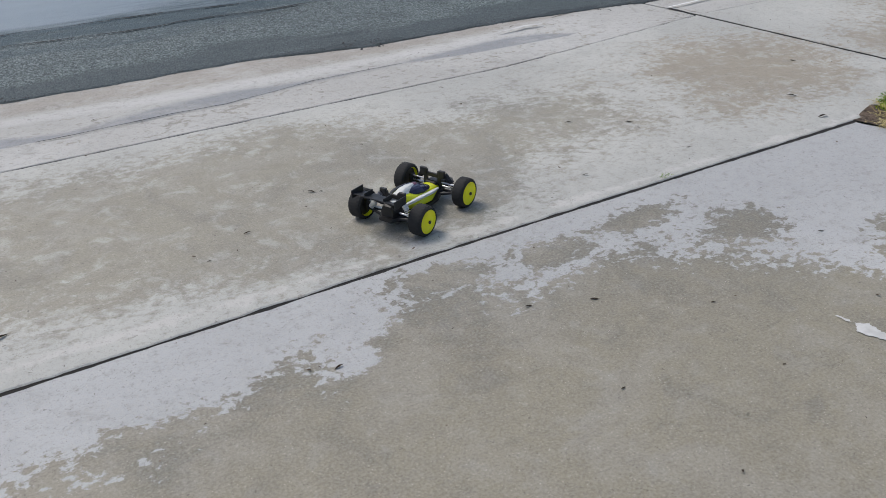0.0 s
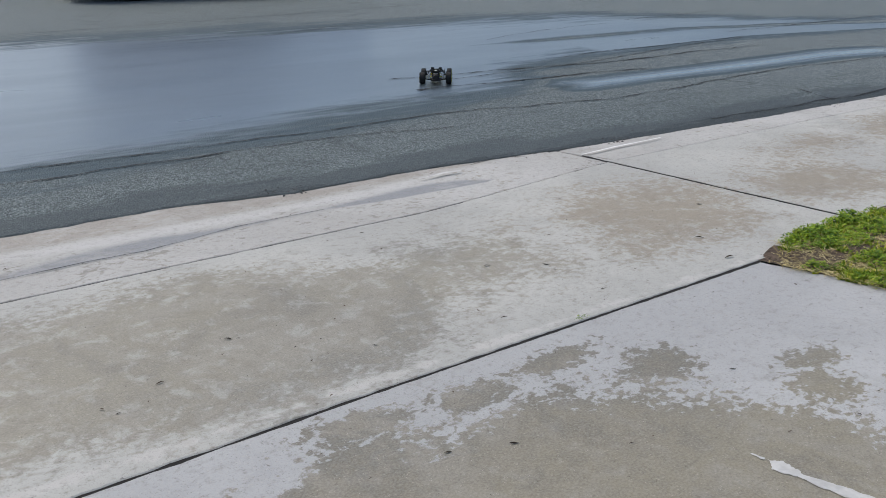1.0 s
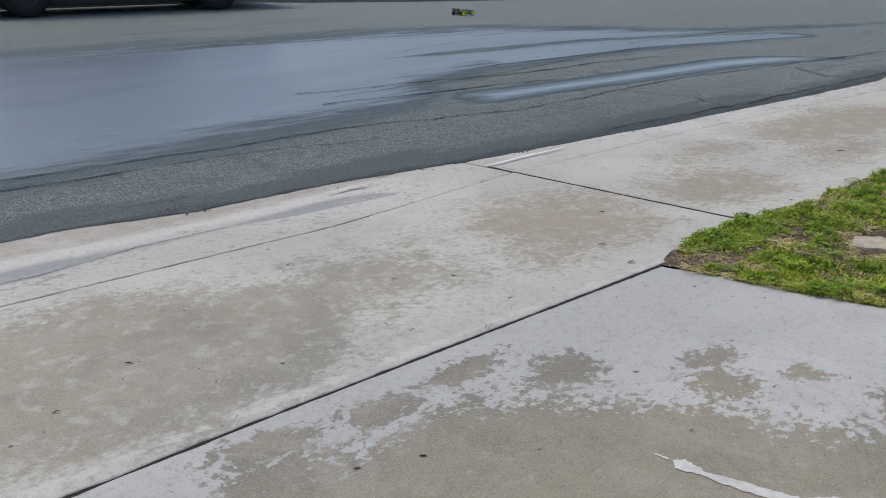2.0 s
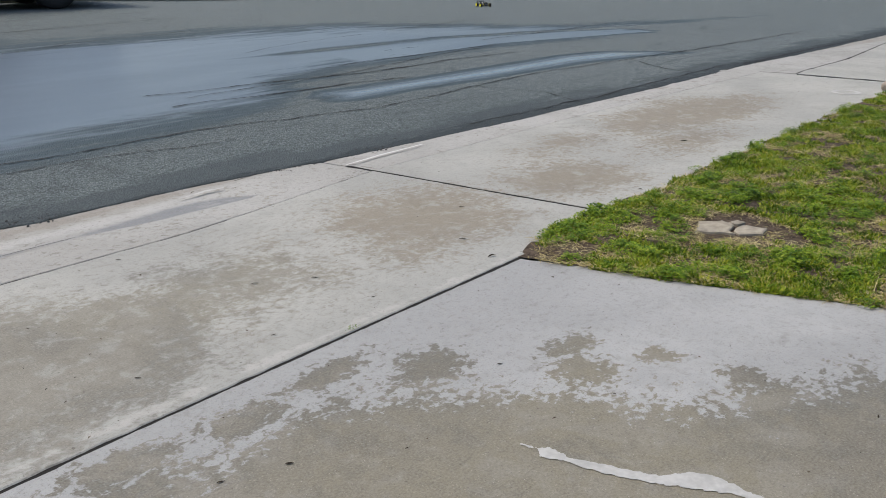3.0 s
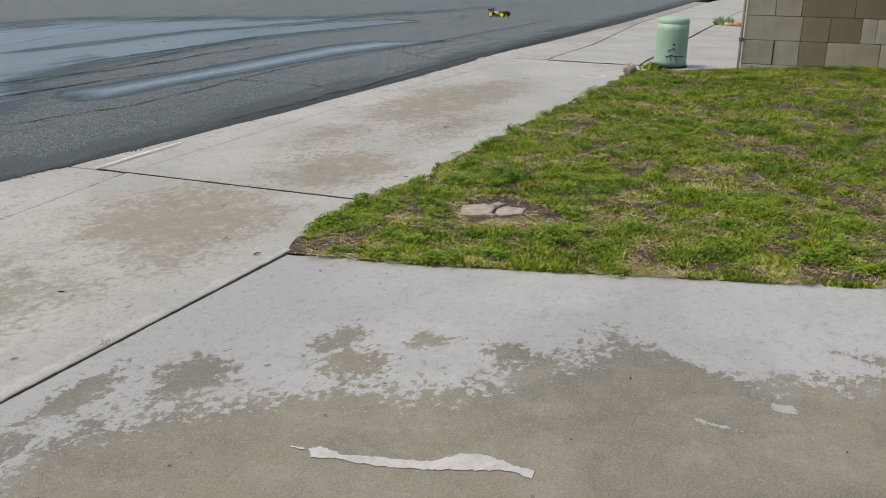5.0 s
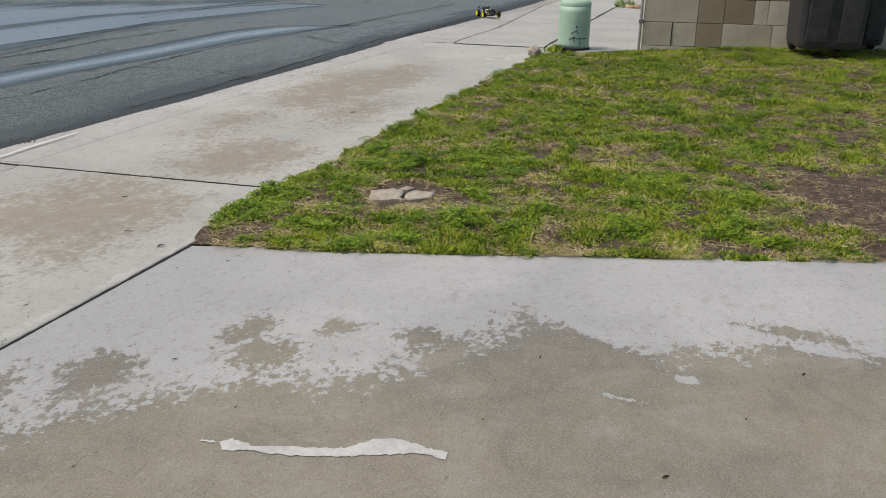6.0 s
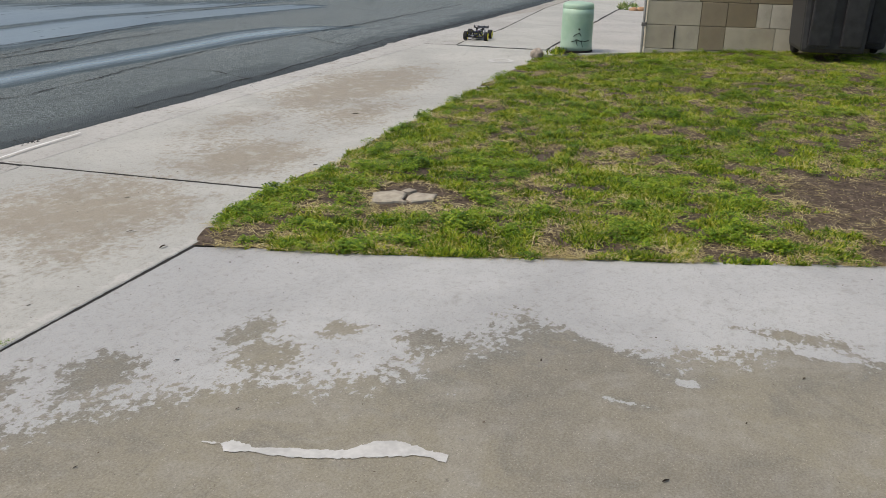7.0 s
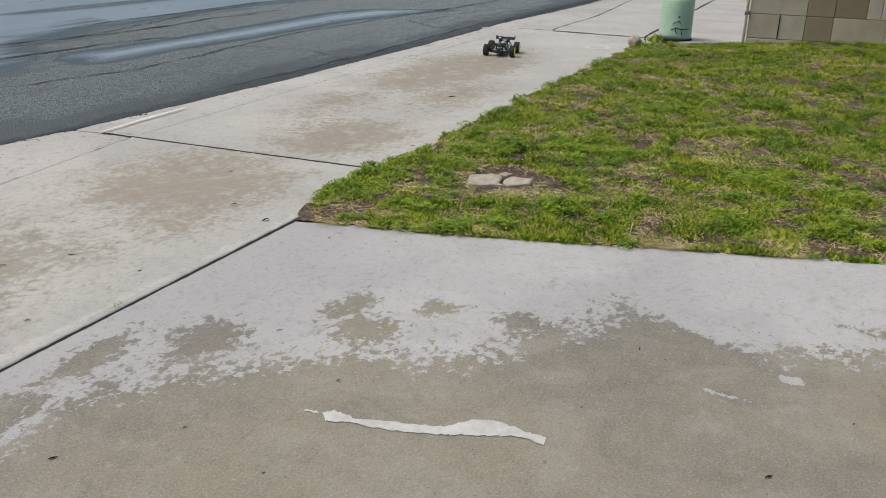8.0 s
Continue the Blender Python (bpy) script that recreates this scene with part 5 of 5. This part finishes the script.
for sx, name, z in ((-1, "rear_tower", 0.092), (1, "front_tower", 0.085)):
    x = sx * (BASE / 2 - 0.008)
    bm = bmesh.new()
    for s in (-1, 1):
        box(bm, x, s * 0.022, z * 0.72, 0.006, 0.013, 0.052, 0.002, None)
        box(bm, x, s * 0.030, z - 0.006, 0.009, 0.020, 0.022, 0.003)
    box(bm, x, 0, z - 0.012, 0.006, 0.052, 0.012, 0.002)
    box(bm, x, 0, 0.042, 0.03, 0.035, 0.03, 0.005)
    part(name, bm, BLACK, buggy)
    for s in (-1, 1):
        a, b = Vector((x + sx * 0.010, s * 0.033, z - 0.008)), Vector((sx * BASE / 2 + sx * 0.004, s * 0.066, 0.036))
        bm = bmesh.new()
        rod(bm, a, a.lerp(b, 0.55), 0.0068, 12)
        rod(bm, a.lerp(b, 0.5), b, 0.002, 8)
        shock = part("shock", bm, STEEL if sx < 0 else BLACK, buggy, "metal shock absorber" if sx < 0 else "black shock absorber")
        bm = bmesh.new()
        for k in range(7):
            c = a.lerp(b, 0.35 + 0.09 * k)
            d = (b - a).normalized()
            rod(bm, c - d * 0.0011, c + d * 0.0011, 0.0078, 12)
        part("spring", bm, WHITE if sx < 0 else BLACK, shock, "pale coil spring" if sx < 0 else "black coil spring")
        bm = bmesh.new()
        for dx in (-0.016, 0.016):
            rod(bm, (x + dx, s * 0.020, 0.026), (sx * BASE / 2, s * 0.076, 0.034), 0.0042, 8)
        part("lower_arm", bm, BLACK, buggy)
        bm = bmesh.new()
        rod(bm, (x, s * 0.024, 0.056), (sx * BASE / 2, s * 0.076, 0.052), 0.0024, 8)
        part("camber_link", bm, STEEL, buggy)
        bm = bmesh.new()
        rod(bm, (sx * BASE / 2, s * 0.018, 0.042), (sx * BASE / 2, s * 0.08, WHEEL_R), 0.003, 8)
        part("drive_shaft", bm, STEEL, buggy)
        bm = bmesh.new()
        box(bm, sx * BASE / 2, s * 0.076, 0.043, 0.018, 0.010, 0.03, 0.003)
        part("hub_carrier", bm, BLACK, buggy)
bm = bmesh.new()
loft(bm, [(0.095, 0.020, 0.050, 0.060, 0.8), (0.13, 0.019, 0.044, 0.058, 0.8), (0.155, 0.014, 0.034, 0.051, 0.8)])
part("nose_cover", bm, BLACK, buggy)
bm = bmesh.new()
loft(bm, [(0.150, 0.024, 0.026, 0.034, 1), (0.172, 0.030, 0.030, 0.040, 1), (0.182, 0.020, 0.034, 0.042, 1)])
part("bumper", bm, BLACK, buggy)

wheels = []
for sx in (-1, 1):
    for s in (-1, 1):
        w = 0.040 if sx < 0 else 0.034
        bm = bmesh.new()
        R = WHEEL_R
        lathe(bm, [(R * 0.78, -w / 2), (R * 0.88, -w / 2), (R * 0.96, -w * 0.40), (R, -w * 0.2), (R, w * 0.2), (R * 0.96, w * 0.40), (R * 0.88, w / 2), (R * 0.78, w / 2)], 30, "Y", (0, 0, 0), False)
        for i in range(26):
            a = 2 * math.pi * i / 26
            for k in (-1, 0, 1):
                b = a + (0.12 if k == 0 else 0)
                box(bm, 0, 0, 0, 0.003, w * 0.2, 0.0034, 0, Matrix.Rotation(b, 4, "Y") @ Matrix.Translation((0, k * w * 0.28, R * 0.975 - 0.001)))
        wheel = part("wheel", bm, TYRE, buggy, "black knobbly rubber tyre")
        wheel.location = (sx * BASE / 2, s * TRACK / 2, WHEEL_R)
        bm = bmesh.new()
        o = s * (w / 2 - 0.001)
        lathe(bm, [(0.001, o * 0.35), (R * 0.70, o * 0.30), (R * 0.745, -o * 0.95), (R * 0.80, -o * 0.95), (R * 0.80, o), (R * 0.76, o + s * 0.0012), (R * 0.70, o - s * 0.002), (R * 0.3, o + s * 0.002), (R * 0.16, o + s * 0.003), (0.001, o + s * 0.003)], 28, "Y")
        part("rim", bm, YELLOW, wheel, "yellow dish rim", smooth=True)
        bm = bmesh.new()
        lathe(bm, [(0.0045, o + s * 0.002), (0.0045, o + s * 0.006), (0.001, o + s * 0.006)], 6, "Y")
        part("wheel_nut", bm, BLACK, wheel, "black wheel nut")
        bm = bmesh.new()
        lathe(bm, [(0.001, -o * 0.45), (R * 0.74, -o * 0.45), (R * 0.74, -o * 0.35), (0.001, -o * 0.35)], 24, "Y")
        part("brake_disc", bm, BLACK, wheel, "black hub backing")
        wheels.append(wheel)


# ---- what moves ----
CAR_ROWS = [
    (0.0, -1.527, 0.208, 0.0, 25, 0, 0), (0.1, -1.21, 0.29, 0.0, 24, 0, 0), (0.2, -0.89, 0.40, 0.0, 26, 0, 0), (0.3, -0.6, 0.59, 0.0, 48, 0, 0), (0.4, -0.37, 0.93, 0.0, 58, 0, 0),
    (0.5, -0.13, 1.28, 0.0, 58, 0, 0), (0.6, 0.05, 1.59, 0.028, 63, 2, -13), (0.7, 0.34, 2.12, 0.015, 60, 0, 10), (0.8, 0.65, 2.65, 0.0, 57, 0, 0), (1.0, 1.28, 3.74, 0.0, 53, 0, 0),
    (1.2, 2.1, 4.75, 0.0, 44, 0, 0), (1.5, 3.56, 6.26, 0.0, 41, 0, 0), (1.8, 5.4, 7.75, 0.0, 22, 0, 0), (2.0, 6.76, 8.45, 0.0, 0, 0, 0), (2.2, 7.75, 8.6, 0.0, -18, 0, 0),
    (2.6, 9.0, 8.3, 0.0, -70, 0, 0), (3.0, 9.5, 7.5, 0.0, -120, 0, 0), (3.3, 9.39, 7.08, 0.0, -143, 0, 0), (3.5, 9.27, 6.95, 0.0, -140, 0, 0), (3.75, 8.9, 6.4, 0.0, -112, 0, 0),
    (4.0, 8.65, 5.75, 0.0, -92, 0, 0), (4.5, 9.08, 4.25, 0.0, -80, 0, 0), (5.0, 9.02, 2.96, 0.0, -95, 0, 0), (5.2, 8.8, 2.45, 0.0, -112, 0, 0), (5.8, 7.9, 1.55, 0.0, -140, 0, 0),
    (6.3, 6.85, 1.06, 0.0, -142, 0, 0), (6.5, 6.44, 0.97, 0.0, -160, 0, 0), (7.0, 5.7, 0.88, 0.0, -173, 0, 0), (7.5, 5.1, 0.98, 0.0, -164, 0, 0), (7.8, 4.35, 0.9, 0.0, -165, 0, 0), (8.0, 3.76, 0.79, 0.0, -168, 0, 0)]


def motions():
    rows, track = [], []
    for t, x, y, up, turn, tip, bank in CAR_ROWS:
        px, py = lay(x, y)
        z = fall(px) + up - 0.012 * min(1.0, max(0.0, (y - 1.4) / 0.3))
        rows.append((t, pose(px, py, z, bank, tip, turn)))
        track.append((t, px, py))
    walk(buggy, rows)
    # wheels roll with the way covered, as fast as a row's turn allows
    ts = [i / 30 for i in range(241)]
    xs, ys = (np.interp(ts, [q[0] for q in track], [q[i] for q in track]) for i in (1, 2))
    spin, spins = 0.0, [0.0]
    for i in range(1, len(ts)):
        spin += min(80.0, math.degrees(math.hypot(xs[i] - xs[i - 1], ys[i] - ys[i - 1]) / WHEEL_R))
        spins.append(spin)
    for wheel in wheels:
        place = wheel.location.copy()
        walk(wheel, [(t, Matrix.Translation(place) @ Matrix.Rotation(radians(a), 4, "Y")) for t, a in zip(ts, spins)])


motions()
